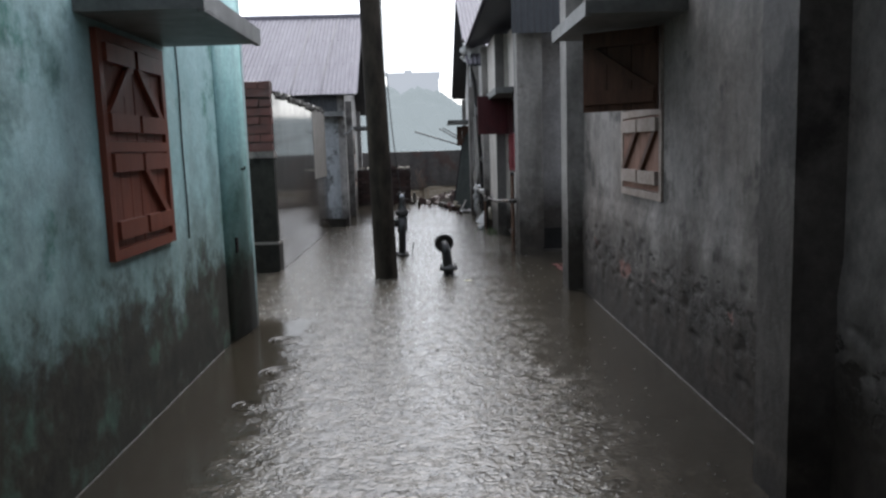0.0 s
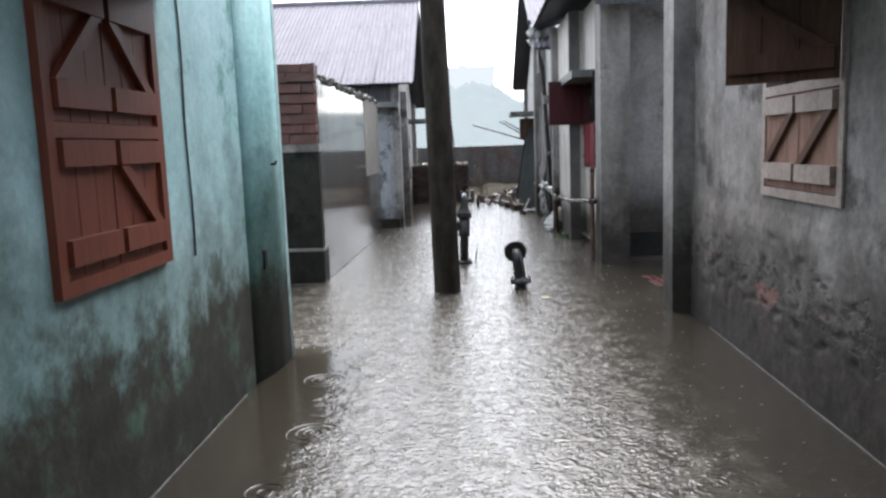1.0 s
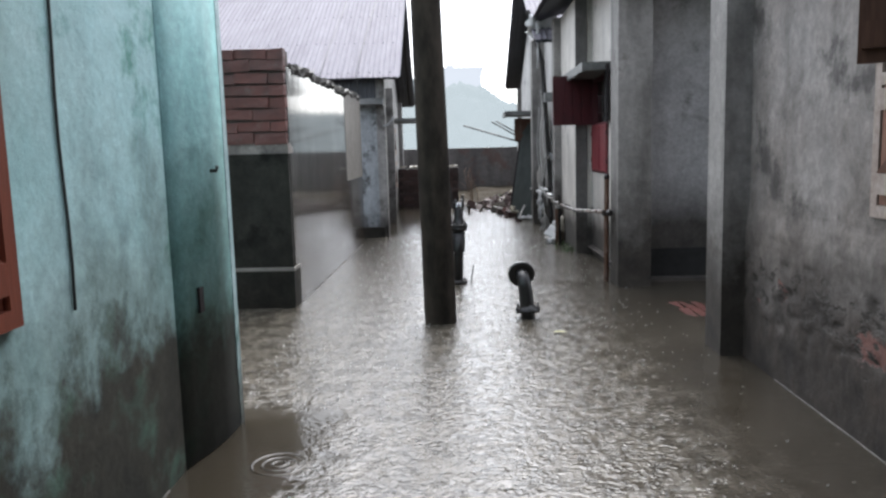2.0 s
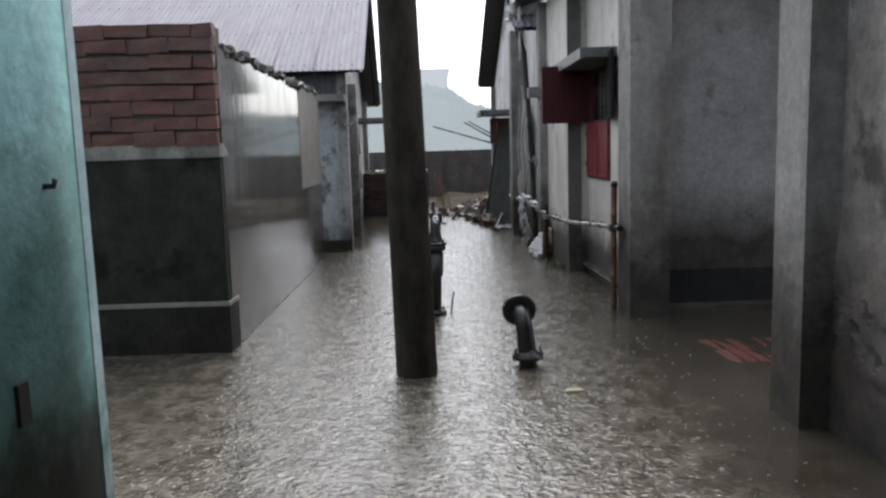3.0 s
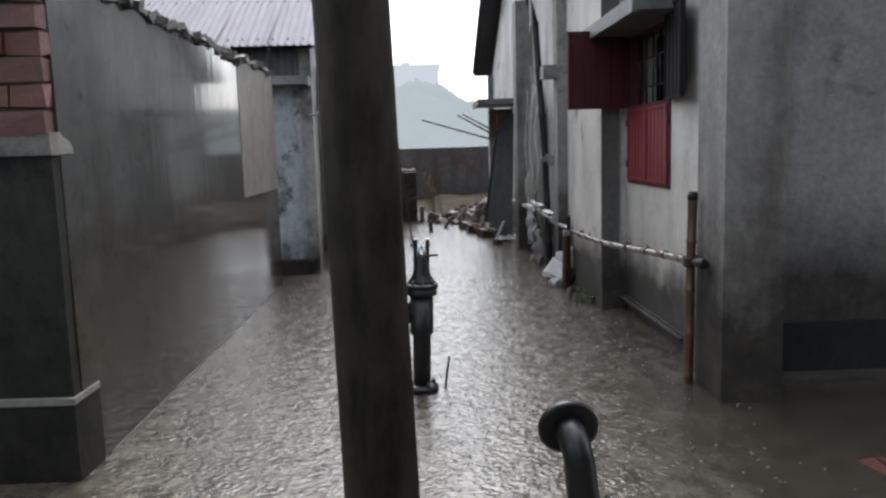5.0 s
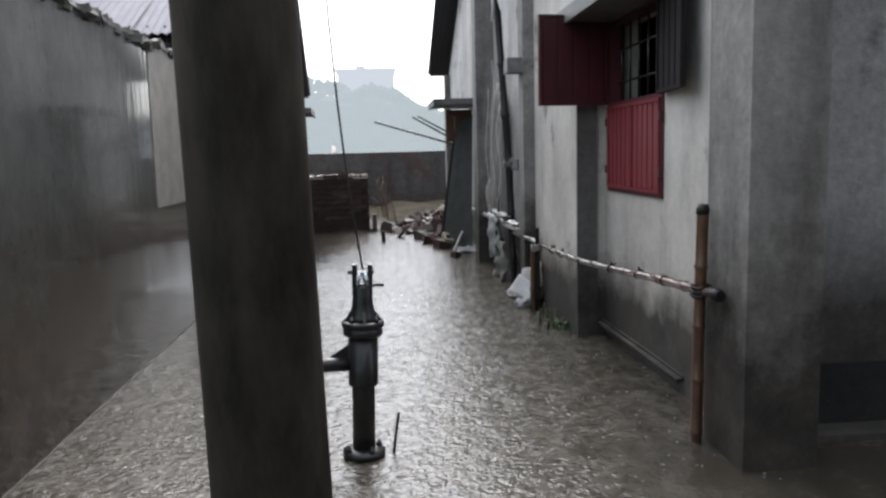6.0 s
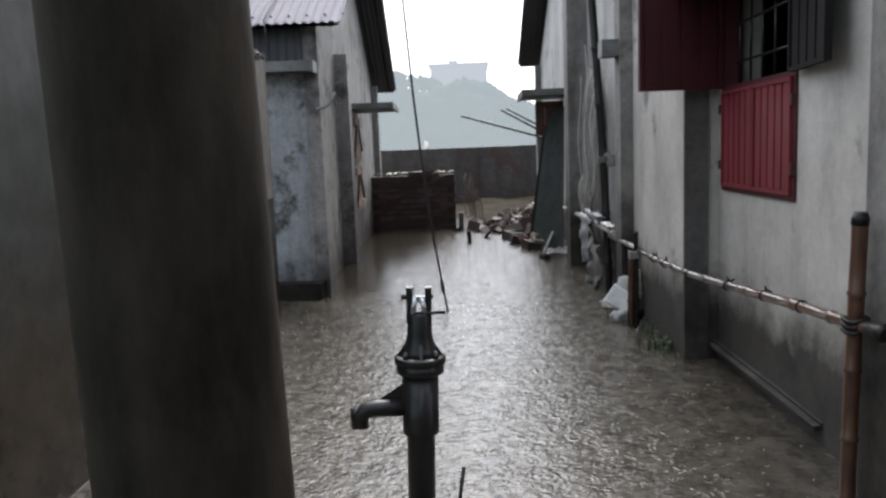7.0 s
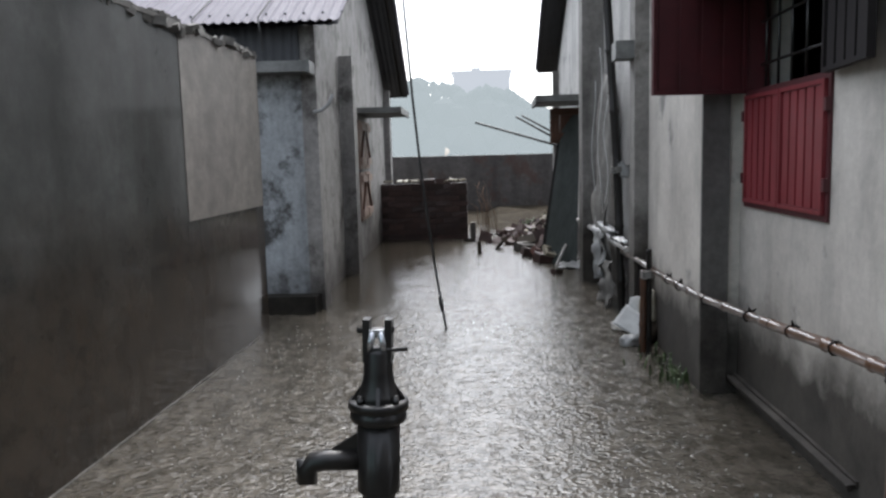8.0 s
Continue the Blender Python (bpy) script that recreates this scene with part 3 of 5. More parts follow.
structure("wall_house_gable", bm, "gable", "stained whitewashed gable wall of the tin-roofed house")
bm = bmesh.new()
box(bm, -6.0, HX - 0.2, 20.3, 20.5, -0.3, 2.3)
box(bm, -6.2, -6.0, HY, 20.5, -0.3, 2.4)
structure("wall_house_back", bm, "white", "back wall of the tin-roofed house")
for y0, y1, x1 in ((HY - 0.02, HY + 0.24, -1.09), (16.0, 16.25, -1.075), (20.3, 20.55, -1.12)):
    bm = bmesh.new()
    box(bm, HX, x1, y0, y1, -0.3, 2.36)
    soften(bm, 0.01, 1)
    structure("house_pilaster", bm, "gable", "stained plaster pilaster on the house corner", "pilaster")
slab("sunshade", -2.0, -1.095, 13.84, HY, 1.97, 2.055, "pale concrete sunshade slab over the house door")
slab("sunshade", HX, -0.64, 16.95, 18.2, 1.81, 1.875, "dark concrete sunshade slab on the gable wall")
roof = thing("roof_left", (-3.5, 17.4, 2.4), "pale weathered corrugated tin gable roof", "roof", kind="structure")
corrugated("roof_sheet", roof, -6.4, -0.83, (13.78, 2.35), (17.4, 4.26), "tin")
corrugated("roof_sheet", roof, -6.4, -0.83, (20.95, 2.32), (17.4, 4.26), "tin")
# dark under-sheets here and on the right-hand roofs paint the underside's shade
corrugated("underside_shade", roof, -6.3, -0.86, (13.88, 2.33), (17.4, 4.17), "tin_dark", depth=0.004)
corrugated("underside_shade", roof, -6.3, -0.86, (20.88, 2.28), (17.4, 4.17), "tin_dark", depth=0.004)
bm = bmesh.new()
tube(bm, [(-6.4, 17.4, 4.27), (-0.82, 17.4, 4.27)], 0.06, 10)
part("ridge_cap", bm, "tin", roof)
for y0, z0 in ((13.93, 2.36), (20.85, 2.31)):
    bm = bmesh.new()
    tube(bm, [(-0.95, y0, z0), (-0.95, 17.4, 4.18)], 0.03, 6)
    part("rafter", bm, "bamboo_dark", roof)
bm = bmesh.new()
for s in (0.035, 0.33, 0.64, 0.95):
    for i in range(37):
        x, y, z = -6.3 + i * 0.152, 13.78 + 3.62 * s, 2.35 + 1.91 * s + 0.012
        lathe(bm, x, y, [(0.011, z - 0.004), (0.011, z + 0.006), (0.005, z + 0.011)], 6)
tagged(part("roof_screws", bm, "tin_dark", roof), kind="stuff")
corrugated("gable_sheet", roof, -2.6, HX, (HY - 0.05, 2.04), (HY - 0.05, 2.40), "tin_dark")

win = thing("window_4", (HX, 17.5, 0.5), "narrow weathered wooden shutters half open on the gable", "window", kind="structure")
for z in (0.50, 1.14):
    shutter_leaf(win, facing(HX + 0.03, 17.08, z, 90), 0.44, 0.6, "wood_pale", 0.03, True, diagonal="wood_brown")
    shutter_leaf(win, facing(HX + 0.03, 17.56, z, 90), 0.44, 0.6, "wood_pale", 0.03, True, True, diagonal="wood_brown")
t = thing("door_step", (-1.45, 13.95, 0), "dark worn cement step at the house front", "step")
bm = bmesh.new()
box(bm, -1.72, -1.13, 13.88, HY, -0.2, 0.15)
rough_up(bm, 0.02, 4, 3)
part("step_block", bm, "endwall", t)
t = thing("drain_pipe", (-1.10, 14.05, 1.85), "white plastic pipe elbow at the house corner", "pipe")
bm = bmesh.new()
tube(bm, [(-1.12, 14.05, 1.66), (-1.05, 14.05, 1.67), (-0.99, 14.05, 1.72), (-0.955, 14.05, 1.80)], 0.016, 8)
part("elbow", bm, "plastic", t)
# the house stands two degrees off the line of the lane
turned = Matrix.Translation((-1.09, 14.06, 0)) @ Matrix.Rotation(radians(2.0), 4, "Z") @ Matrix.Translation((1.09, -14.06, 0))
for ob in set(bpy.data.objects) - standing:
    if ob.type == "MESH":
        ob.data.transform(turned)

# ---- right-hand near house ----
RX = 1.80
bm = bmesh.new()
wall_with_hole(bm, RX, RX + 0.22, -4.0, 7.10, -0.3, 3.3, (4.73, 5.70, 0.985, 2.045))
structure("wall_grey", bm, "bare", "grey cement wall, stained, with broken plaster low down")
bm = bmesh.new()
rows = []
for i in range(64):
    z = -0.1 + 1.03 * i / 63
    row = []
    for k in range(260):
        y = -1.0 + 8.1 * k / 259
        proud = 0.016 * min(1.0, max(0.0, (0.92 - z) / 0.12)) + 0.002
        rough = 0.0035 * noise.noise(Vector((y * 7, z * 9, 1))) + 0.002 * noise.noise(Vector((y * 24, z * 28, 5)))
        band = max(0.0, 1 - abs(z - 0.47) / 0.36)
        gouge = max(0.0, noise.noise(Vector((y * 6.5, z * 15, 3))) + 0.45 * noise.noise(Vector((y * 17, z * 31, 8))) - 0.40 + 0.12 * band) * 0.11 * band
        row.append(bm.verts.new((RX - max(0.0025, proud + rough * proud / 0.018 - min(gouge, 0.014)), y, z)))
    rows.append(row)
for u, w in zip(rows, rows[1:]):
    for k in range(259):
        bm.faces.new((u[k], u[k + 1], w[k + 1], w[k])).smooth = True
structure("wall_grey_render", bm, "bare", "pocked and gouged lower coat of cement render", "render")
for y0, y1, x0, stuff in ((7.10, 7.40, 1.643, "pillar"), (2.67, 2.95, 1.62, "soaked")):
    bm = bmesh.new()
    box(bm, x0, RX + 0.2, y0, y1, -0.3, 3.3)
    soften(bm, 0.014)
    structure("grey_pilaster", bm, stuff, "cement corner pilaster darkened near the water", "pilaster")
bm = bmesh.new()
box(bm, RX + 0.22, 5.0, 7.14, 7.36, -0.3, 3.3)
structure("wall_grey_return", bm, "bare", "grey end wall turning away from the lane")
bm = bmesh.new()
box(bm, RX + 0.23, 5, -4.0, 7.08, 3.25, 3.35)
box(bm, RX + 1.2, RX + 1.3, -4.0, 7.08, -0.3, 3.24)
box(bm, 5.0, 5.2, -4.0, 7.36, -0.3, 3.3)
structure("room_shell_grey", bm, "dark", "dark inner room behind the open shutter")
slab("sunshade", 1.24, RX, 4.30, 5.42, 2.05, 2.12, "pale concrete sunshade slab over the shuttered window")
win = thing("window_2", (RX, 5.2, 0.98), "weathered wooden window, lower shutters shut, upper one swung open", "window", kind="structure")
window_frame(win, RX, -1, 4.73, 5.70, 0.985, 2.045, 1.545, "wood_batten", 0.05, 0.014)
# leaf x axis along -y from the far jamb, outer face towards -x
for y in (5.645, 5.213):
    shutter_leaf(win, facing(RX + 0.008, y, 1.04, -90), 0.427, 0.475, "wood_mid", batten="wood_batten", diagonal="wood_brown")
shutter_leaf(win, facing(1.775, 4.76, 1.55, 146.0) @ Matrix.Diagonal((1, -1, 1, 1)), 0.48, 0.49, "wood_brown", label="dark wet shutter leaf swung open")

# ---- right-hand whitewashed house: columns, red window ----
bm = bmesh.new()
box(bm, 1.70, 6.0, 9.84, 10.0, -0.3, 3.0)
structure("wall_porch", bm, "porch", "grey cement porch wall with a dark plinth")
bm = bmesh.new()
box(bm, 1.775, 6.0, 9.815, 9.84, -0.3, 0.30)
structure("porch_plinth", bm, "plinth", "black-painted plinth of the porch wall", "plinth")
bm = bmesh.new()
box(bm, 1.775, 6.0, 9.68, 9.815, -0.3, 0.03)
soften(bm, 0.01, 1)
structure("porch_step", bm, "bay", "narrow cement ledge at the wall's foot", "step")
bm = bmesh.new()
box(bm, 1.475, 1.775, 9.44, 9.80, -0.3, 3.0)
soften(bm, 0.014)
structure("corner_column", bm, "pillar", "square cement corner column darkened below", "column")
QX = 1.615
bm = bmesh.new()
wall_with_hole(bm, QX, QX + 0.2, 9.80, 11.73, -0.3, 3.0, (10.67, 11.64, 0.985, 2.045))
structure("wall_white", bm, "white", "whitewashed wall round the red window")
# kerb along the wall's foot, built as a split plank
bm = bmesh.new()
for k, w in ((0, 0.018), (1, 0.016)):
    box(bm, -0.028 + 0.034 * k, -0.028 + 0.034 * k + w, -0.71, 0.71, -0.012, 0.012 + 0.006 * k, pose(1.594, 11.08, 0.085, 0.3, -12, 0.8))
box(bm, -0.026, 0.022, -0.7, 0.7, -0.012, 0.004, pose(1.594, 11.08, 0.085, 0.3, -12, 0.8))
rough_up(bm, 0.004, 7, 2)
t = thing("foot_kerb", (1.565, 11.05, 0.03), "wet grey kerb along the wall's foot, built as a split plank", "plank")
part("plank_board", bm, "bay", t)
bm = bmesh.new()
box(bm, 1.42, 1.85, 11.725, 13.1, -0.3, 3.0)
soften(bm, 0.012)
structure("wall_white_bay", bm, "white", "whitewashed projecting bay with a darker edge")
# the bay's near face gets its own darker cement
bm = bmesh.new()
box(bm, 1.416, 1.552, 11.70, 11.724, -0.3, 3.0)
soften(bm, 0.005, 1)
structure("bay_edge", bm, "bay", "grey cement face of the bay, darker than its other sides", "pilaster")
for y0, y1, x0 in ((13.1, 13.3, 1.325), (15.3, 15.6, 1.215), (20.5, 20.75, 1.33)):
    bm = bmesh.new()
    box(bm, x0, 1.85, y0, y1, -0.3, 3.0 if y0 < 20 else 2.6)
    soften(bm, 0.012)
    structure("house_pilaster", bm, "pillar", "grey plaster pilaster on the house wall", "pilaster")
bm = bmesh.new()
box(bm, QX + 0.21, 5, 9.99, 13.0, 2.95, 3.05)
box(bm, QX + 1.4, QX + 1.5, 9.99, 13.0, -0.3, 2.94)
box(bm, QX + 0.21, QX + 1.4, 12.9, 13.0, -0.3, 2.94)
box(bm, 6.0, 6.2, 9.78, 20.7, -0.3, 3.0)
box(bm, 1.63, 6.0, 20.5, 20.7, -0.3, 2.6)
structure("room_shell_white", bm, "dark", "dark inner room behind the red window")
slab("sunshade", 1.30, QX, 10.42, 12.2, 2.055, 2.135, "cement sunshade slab over the red window")
bm = bmesh.new()
gable = [(13.2, -0.3), (20.7, -0.3), (20.7, 2.6), (17.0, 4.4), (13.2, 2.5)]
for x in (1.62, 1.42):
    bm.faces.new([bm.verts.new((x, y, z)) for y, z in gable])
bm.verts.ensure_lookup_table()
for i in range(5):
    j = (i + 1) % 5
    bm.faces.new((bm.verts[i], bm.verts[j], bm.verts[5 + j], bm.verts[5 + i]))
structure("wall_far_gable", bm, "far_white", "stained whitewashed gable wall further down the lane")
slab("sunshade", 0.85, 1.42, 16.75, 17.8, 1.865, 1.94, "dark concrete sunshade slab on the far gable")

roof = thing("roof_right", (3, 17, 2.6), "dark corrugated tin gable roof", "roof", kind="structure")
corrugated("roof_sheet", roof, 1.08, 6.0, (13.3, 2.75), (17.0, 4.55), "tin")
corrugated("roof_sheet", roof, 1.08, 6.0, (21.3, 2.69), (17.0, 4.55), "tin")
corrugated("underside_shade", roof, 1.11, 6.0, (13.4, 2.72), (17.0, 4.47), "tin_dark", depth=0.004)
corrugated("underside_shade", roof, 1.11, 6.0, (21.25, 2.65), (17.0, 4.47), "tin_dark", depth=0.004)
# unseen overhanging roofs, added to dim the blue and grey walls
roof = thing("roof_blue_house_shade", (-2.5, 1, 3.2), "unseen corrugated tin roof of the blue house, added for shade", "roof", kind="structure")
corrugated("roof_sheet", roof, -4.1, 6.3, (BX + 0.3, 3.33), (-4.1, 4.3), "tin_dark", along="y")
roof = thing("roof_grey_house_shade", (3, 1, 3.2), "unseen corrugated tin roof of the grey house, added for shade", "roof", kind="structure")
corrugated("roof_sheet", roof, -4.1, 7.4, (RX - 0.3, 3.33), (5.1, 4.3), "tin_dark", along="y")
roof = thing("roof_lean", (2.5, 11.4, 2.9), "dark corrugated tin lean-to roof dripping over the lane", "roof", kind="structure")
corrugated("roof_sheet", roof, 9.2, 13.7, (1.08, 3.08), (5.0, 4.1), "tin", along="y")
corrugated("underside_shade", roof, 9.22, 13.68, (1.11, 3.03), (5.0, 4.04), "tin_dark", along="y", depth=0.004)
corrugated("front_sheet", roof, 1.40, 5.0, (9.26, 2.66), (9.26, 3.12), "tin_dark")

# red window
win = thing("window_3", (QX, 11.1, 0.94), "red metal-clad window, lower leaves shut, upper leaves open", "window", kind="structure")
window_frame(win, QX, -1, 10.67, 11.64, 0.985, 2.045, 1.535, "red_dark", 0.022, 0.012)


def panel_leaf(parent, m, w, h, material, ribs=5, label=""):
    bm = bmesh.new()
    bar(bm, m, 0, w, 0, h, -0.006, 0.006)
    leaf = part("shutter_leaf", bm, material, parent, label)
    for i in range(ribs):
        x = 0.02 + (w - 0.04) * (i + 0.5) / ribs
        bm = bmesh.new()
        bar(bm, m, x - (w / ribs) * 0.36, x + (w / ribs) * 0.36, 0.02, h - 0.02, -0.0135, -0.006)
        soften(bm, 0.005, 1)
        part("rib", bm, material, leaf)
    for x0, x1, z0, z1 in ((0, 0.018, 0, h), (w - 0.018, w, 0, h), (0.018, w - 0.018, 0, 0.018), (0.018, w - 0.018, h - 0.018, h)):
        bm = bmesh.new()
        bar(bm, m, x0, x1, z0, z1, -0.022, -0.006)
        part("edge_strip", bm, material, leaf)
    return leaf


for y in (11.615, 11.152):
    panel_leaf(win, facing(QX - 0.004, y, 1.009, -90), 0.455, 0.512, "red")
for y in (11.633, 10.677):
    for z in (1.10, 1.40):
        bm = bmesh.new()
        box(bm, QX - 0.030, QX - 0.012, y - 0.011, y + 0.011, z, z + 0.05)
        soften(bm, 0.005, 1)
        part("hinge", bm, "red_dark", win)
panel_leaf(win, facing(QX - 0.02, 11.63, 1.535, 180 + 9) @ Matrix.Diagonal((1, -1, 1, 1)), 0.47, 0.56, "red_dark", 4, "wet inside of the open red leaf, darker than the shut ones")
# near-black leaf covers the dark patch beside the window
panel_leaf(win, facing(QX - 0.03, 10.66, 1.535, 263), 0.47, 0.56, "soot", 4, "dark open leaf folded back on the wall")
for i in range(6):
    bm = bmesh.new()
    y = 10.74 + i * 0.16
    tube(bm, [(QX + 0.05, y, 1.55), (QX + 0.05, y, 2.03)], 0.007, 6)
    part("grille_bar", bm, "iron", win)
for z in (1.67, 1.87):
    bm = bmesh.new()
    tube(bm, [(QX + 0.05, 10.69, z), (QX + 0.05, 11.6, z)], 0.007, 6)
    part("grille_bar", bm, "iron", win)

# ---- far end of the lane ----
bm = bmesh.new()
box(bm, -9, 7, 24, 24.25, -0.3, 1.285)
rough_up(bm, 0.03, 0.8, 7)
structure("wall_far", bm, "farwall", "long dark wet boundary wall across the lane's end")
bm = bmesh.new()
box(bm, -1.42, -0.075, 19.55, 19.75, -0.3, 0.86)
brick_wall_far = structure("wall_low_brick", bm, "mortar_red", "low rough unplastered dark brick wall")

# unseen tin eaves of the near houses, added to shade the lane's start
roof = thing("roof_near_shade", (0, 0, 3.3), "unseen dark tin eaves dripping over the lane, added for shade", "roof", kind="structure")
corrugated("roof_sheet", roof, -4.0, 3.4, (-0.5, 2.8), (-4.4, 4.0), "tin_dark", along="y")
corrugated("roof_sheet", roof, 3.4, 6.3, (-0.95, 3.34), (-4.4, 4.0), "tin_dark", along="y")
corrugated("roof_sheet", roof, -4.0, 4.2, (0.8, 2.75), (5.3, 3.95), "tin_dark", along="y")
corrugated("roof_sheet", roof, 4.2, 7.45, (1.6, 3.34), (5.3, 3.95), "tin_dark", along="y")
# closing walls out of sight behind the start
bm = bmesh.new()
box(bm, -4, 5, -4.3, -4.05, -0.3, 3.3)
structure("wall_behind", bm, "bare", "plain cement wall closing the lane behind")

# distance
def backdrop(name, pts, y, material, label):
    bm = bmesh.new()
    bm.faces.new([bm.verts.new((x, y, z)) for x, z in pts])
    return tagged(link(name, bm, material), label, "backdrop", kind="structure")


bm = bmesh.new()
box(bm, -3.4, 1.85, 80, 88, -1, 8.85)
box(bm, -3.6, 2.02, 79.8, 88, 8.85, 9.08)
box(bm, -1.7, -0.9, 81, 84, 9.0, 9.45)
tagged(link("far_building", bm, "haze_house"), "pale flat-roofed building far off, rain haze painted as glow", "building", kind="structure")
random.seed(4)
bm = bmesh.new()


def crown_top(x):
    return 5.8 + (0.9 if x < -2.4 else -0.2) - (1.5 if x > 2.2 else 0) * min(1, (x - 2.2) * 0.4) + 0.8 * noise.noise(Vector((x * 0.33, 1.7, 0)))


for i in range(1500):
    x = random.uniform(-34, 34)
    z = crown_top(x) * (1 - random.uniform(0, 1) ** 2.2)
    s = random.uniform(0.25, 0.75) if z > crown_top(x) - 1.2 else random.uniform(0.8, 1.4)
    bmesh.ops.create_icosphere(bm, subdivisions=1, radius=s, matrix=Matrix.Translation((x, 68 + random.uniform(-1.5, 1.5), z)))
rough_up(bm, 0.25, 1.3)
tagged(link("far_trees", bm, "haze_trees"), "line of trees beyond the wall, rain haze painted as glow", "trees", kind="stuff")


# ---- things standing in the lane ----
t = thing("utility_pole", (-0.113, 8.19, 0), "stained concrete utility pole standing in the water", "pole")
bm = bmesh.new()
lathe(bm, -0.113, 8.19, [(0.123, -0.3), (0.122, 0.0), (0.118, 0.8), (0.116, 1.5), (0.112, 2.2), (0.10, 6.5)], 32)
rough_up(bm, 0.003, 4)
for v in bm.verts:  # it leans a little
    v.co.x -= 0.02 * v.co.z
part("pole_shaft", bm, "pole", t)


def bolt(parent, x, y, z, r=0.011, h=0.02):
    bm = bmesh.new()
    lathe(bm, x, y, [(r, z), (r, z + h * 0.6), (r * 0.6, z + h * 0.62), (r * 0.55, z + h)], 6)
    part("bolt", bm, "iron", parent)


def hand_pump(x, y):
    t = thing("hand_pump", (x, y, 0), "black cast-iron hand pump without its handle, wet", "pump")
    bm = bmesh.new()
    lathe(bm, x, y, [(0.047, -0.2), (0.047, 0.29), (0.0472, 0.294), (0.057, 0.296), (0.0605, 0.299), (0.061, 0.304), (0.061, 0.50)], 28)
    body = part("barrel", bm, "iron", t)
    bm = bmesh.new()
    lathe(bm, x, y, [(0.05, 0.0), (0.088, 0.004), (0.088, 0.026), (0.05, 0.034)], 24)
    base = part("base_flange", bm, "iron", t)
    for k in range(4):
        a = 0.5 + k * math.pi / 2
        bolt(base, x + 0.07 * math.cos(a), y + 0.07 * math.sin(a), 0.026, 0.012, 0.03)
    bm = bmesh.new()
    lathe(bm, x, y, [(0.062, 0.492), (0.076, 0.500), (0.080, 0.504), (0.080, 0.526), (0.076, 0.529), (0.076, 0.533), (0.086, 0.535), (0.086, 0.553), (0.083, 0.557), (0.060, 0.559)], 32)
    cap = part("top_flange", bm, "iron", t)
    for k in range(4):
        a = 0.9 + k * math.pi / 2
        bolt(cap, x + 0.070 * math.cos(a), y + 0.070 * math.sin(a), 0.558, 0.010, 0.022)
    bm = bmesh.new()
    lathe(bm, x, y, [(0.068, 0.556), (0.056, 0.575), (0.048, 0.60), (0.042, 0.63), (0.040, 0.69), (0.036, 0.70)], 24)
    part("head", bm, "iron", t)
    for k in range(4):
        a = 0.12 + k * math.pi / 2
        ca, sa = math.cos(a), math.sin(a)
        bm = bmesh.new()
        fin = [bm.verts.new((x + ca * d - sa * e, y + sa * d + ca * e, z)) for e in (-0.005, 0.005) for d, z in ((0.04, 0.556), (0.078, 0.556), (0.040, 0.612))]
        bm.faces.new(fin[:3])
        bm.faces.new(fin[3:][::-1])
        for i in range(3):
            bm.faces.new((fin[i], fin[3 + i], fin[3 + (i + 1) % 3], fin[(i + 1) % 3]))
        part("head_fin", bm, "iron", t)
    for s in (-1, 1):
        bm = bmesh.new()
        box(bm, x + s * 0.031 - 0.010, x + s * 0.031 + 0.010, y - 0.024, y + 0.024, 0.665, 0.784)
        soften(bm, 0.0095, 3)
        part("lug", bm, "iron", t)
        bm = bmesh.new()
        tube(bm, [(x + s * 0.019, y - 0.028, 0.70), (x + s * 0.0165, y - 0.03, 0.725), (x + s * 0.011, y - 0.026, 0.752)], [0.009, 0.010, 0.008], 10)
        part("rod_fork", bm, "steel", t, "worn bright steel fork of the pump rod")
    bm = bmesh.new()
    tube(bm, [(x - 0.058, y - 0.012, 0.752), (x + 0.046, y + 0.0, 0.752)], 0.008, 10)
    part("pivot_pin", bm, "iron", t)
    bm = bmesh.new()
    tube(bm, [(x - 0.012, y - 0.03, 0.702), (x + 0.085, y - 0.01, 0.702)], 0.006, 10)
    part("cross_pin", bm, "iron", t)
    bm = bmesh.new()
    box(bm, x - 0.021, x + 0.021, y - 0.032, y + 0.012, 0.736, 0.757)
    soften(bm, 0.003, 1)
    part("rod_bridge", bm, "steel", t, "worn bright steel bridge of the pump rod")
    bm = bmesh.new()
    tube(bm, [(x - 0.04, y, 0.385), (x - 0.15, y - 0.008, 0.380), (x - 0.185, y - 0.012, 0.374), (x - 0.202, y - 0.013, 0.355), (x - 0.206, y - 0.014, 0.32)],
         [0.032, 0.029, 0.029, 0.029, 0.031], 16)
    spout = part("spout", bm, "iron", t)
    bm = bmesh.new()
    tube(bm, [(x - 0.224, y - 0.014, 0.385), (x - 0.216, y - 0.014, 0.352), (x - 0.206, y - 0.014, 0.32)], [0.012, 0.02, 0.026], 12)
    part("spout_lip", bm, "iron", spout)
    bm = bmesh.new()
    vs = [bm.verts.new((x - d, y + e, z)) for e in (-0.006, 0.006) for d, z in ((0.055, 0.465), (0.055, 0.41), (0.14, 0.408))]
    bm.faces.new(vs[:3])
    bm.faces.new(vs[3:][::-1])
    for i in range(3):
        bm.faces.new((vs[i], vs[3 + i], vs[3 + (i + 1) % 3], vs[(i + 1) % 3]))
    part("spout_web", bm, "iron", spout)
    return t


pump = hand_pump(0.006, 9.83)
pump.rotation_euler, pump.scale = (radians(-1), radians(1.6), 0), (1.02, 1.02, 1.04)

t = thing("iron_rod", (0.122, 9.84, 0), "thin rusty rod poking out beside the pump", "rod")
bm = bmesh.new()
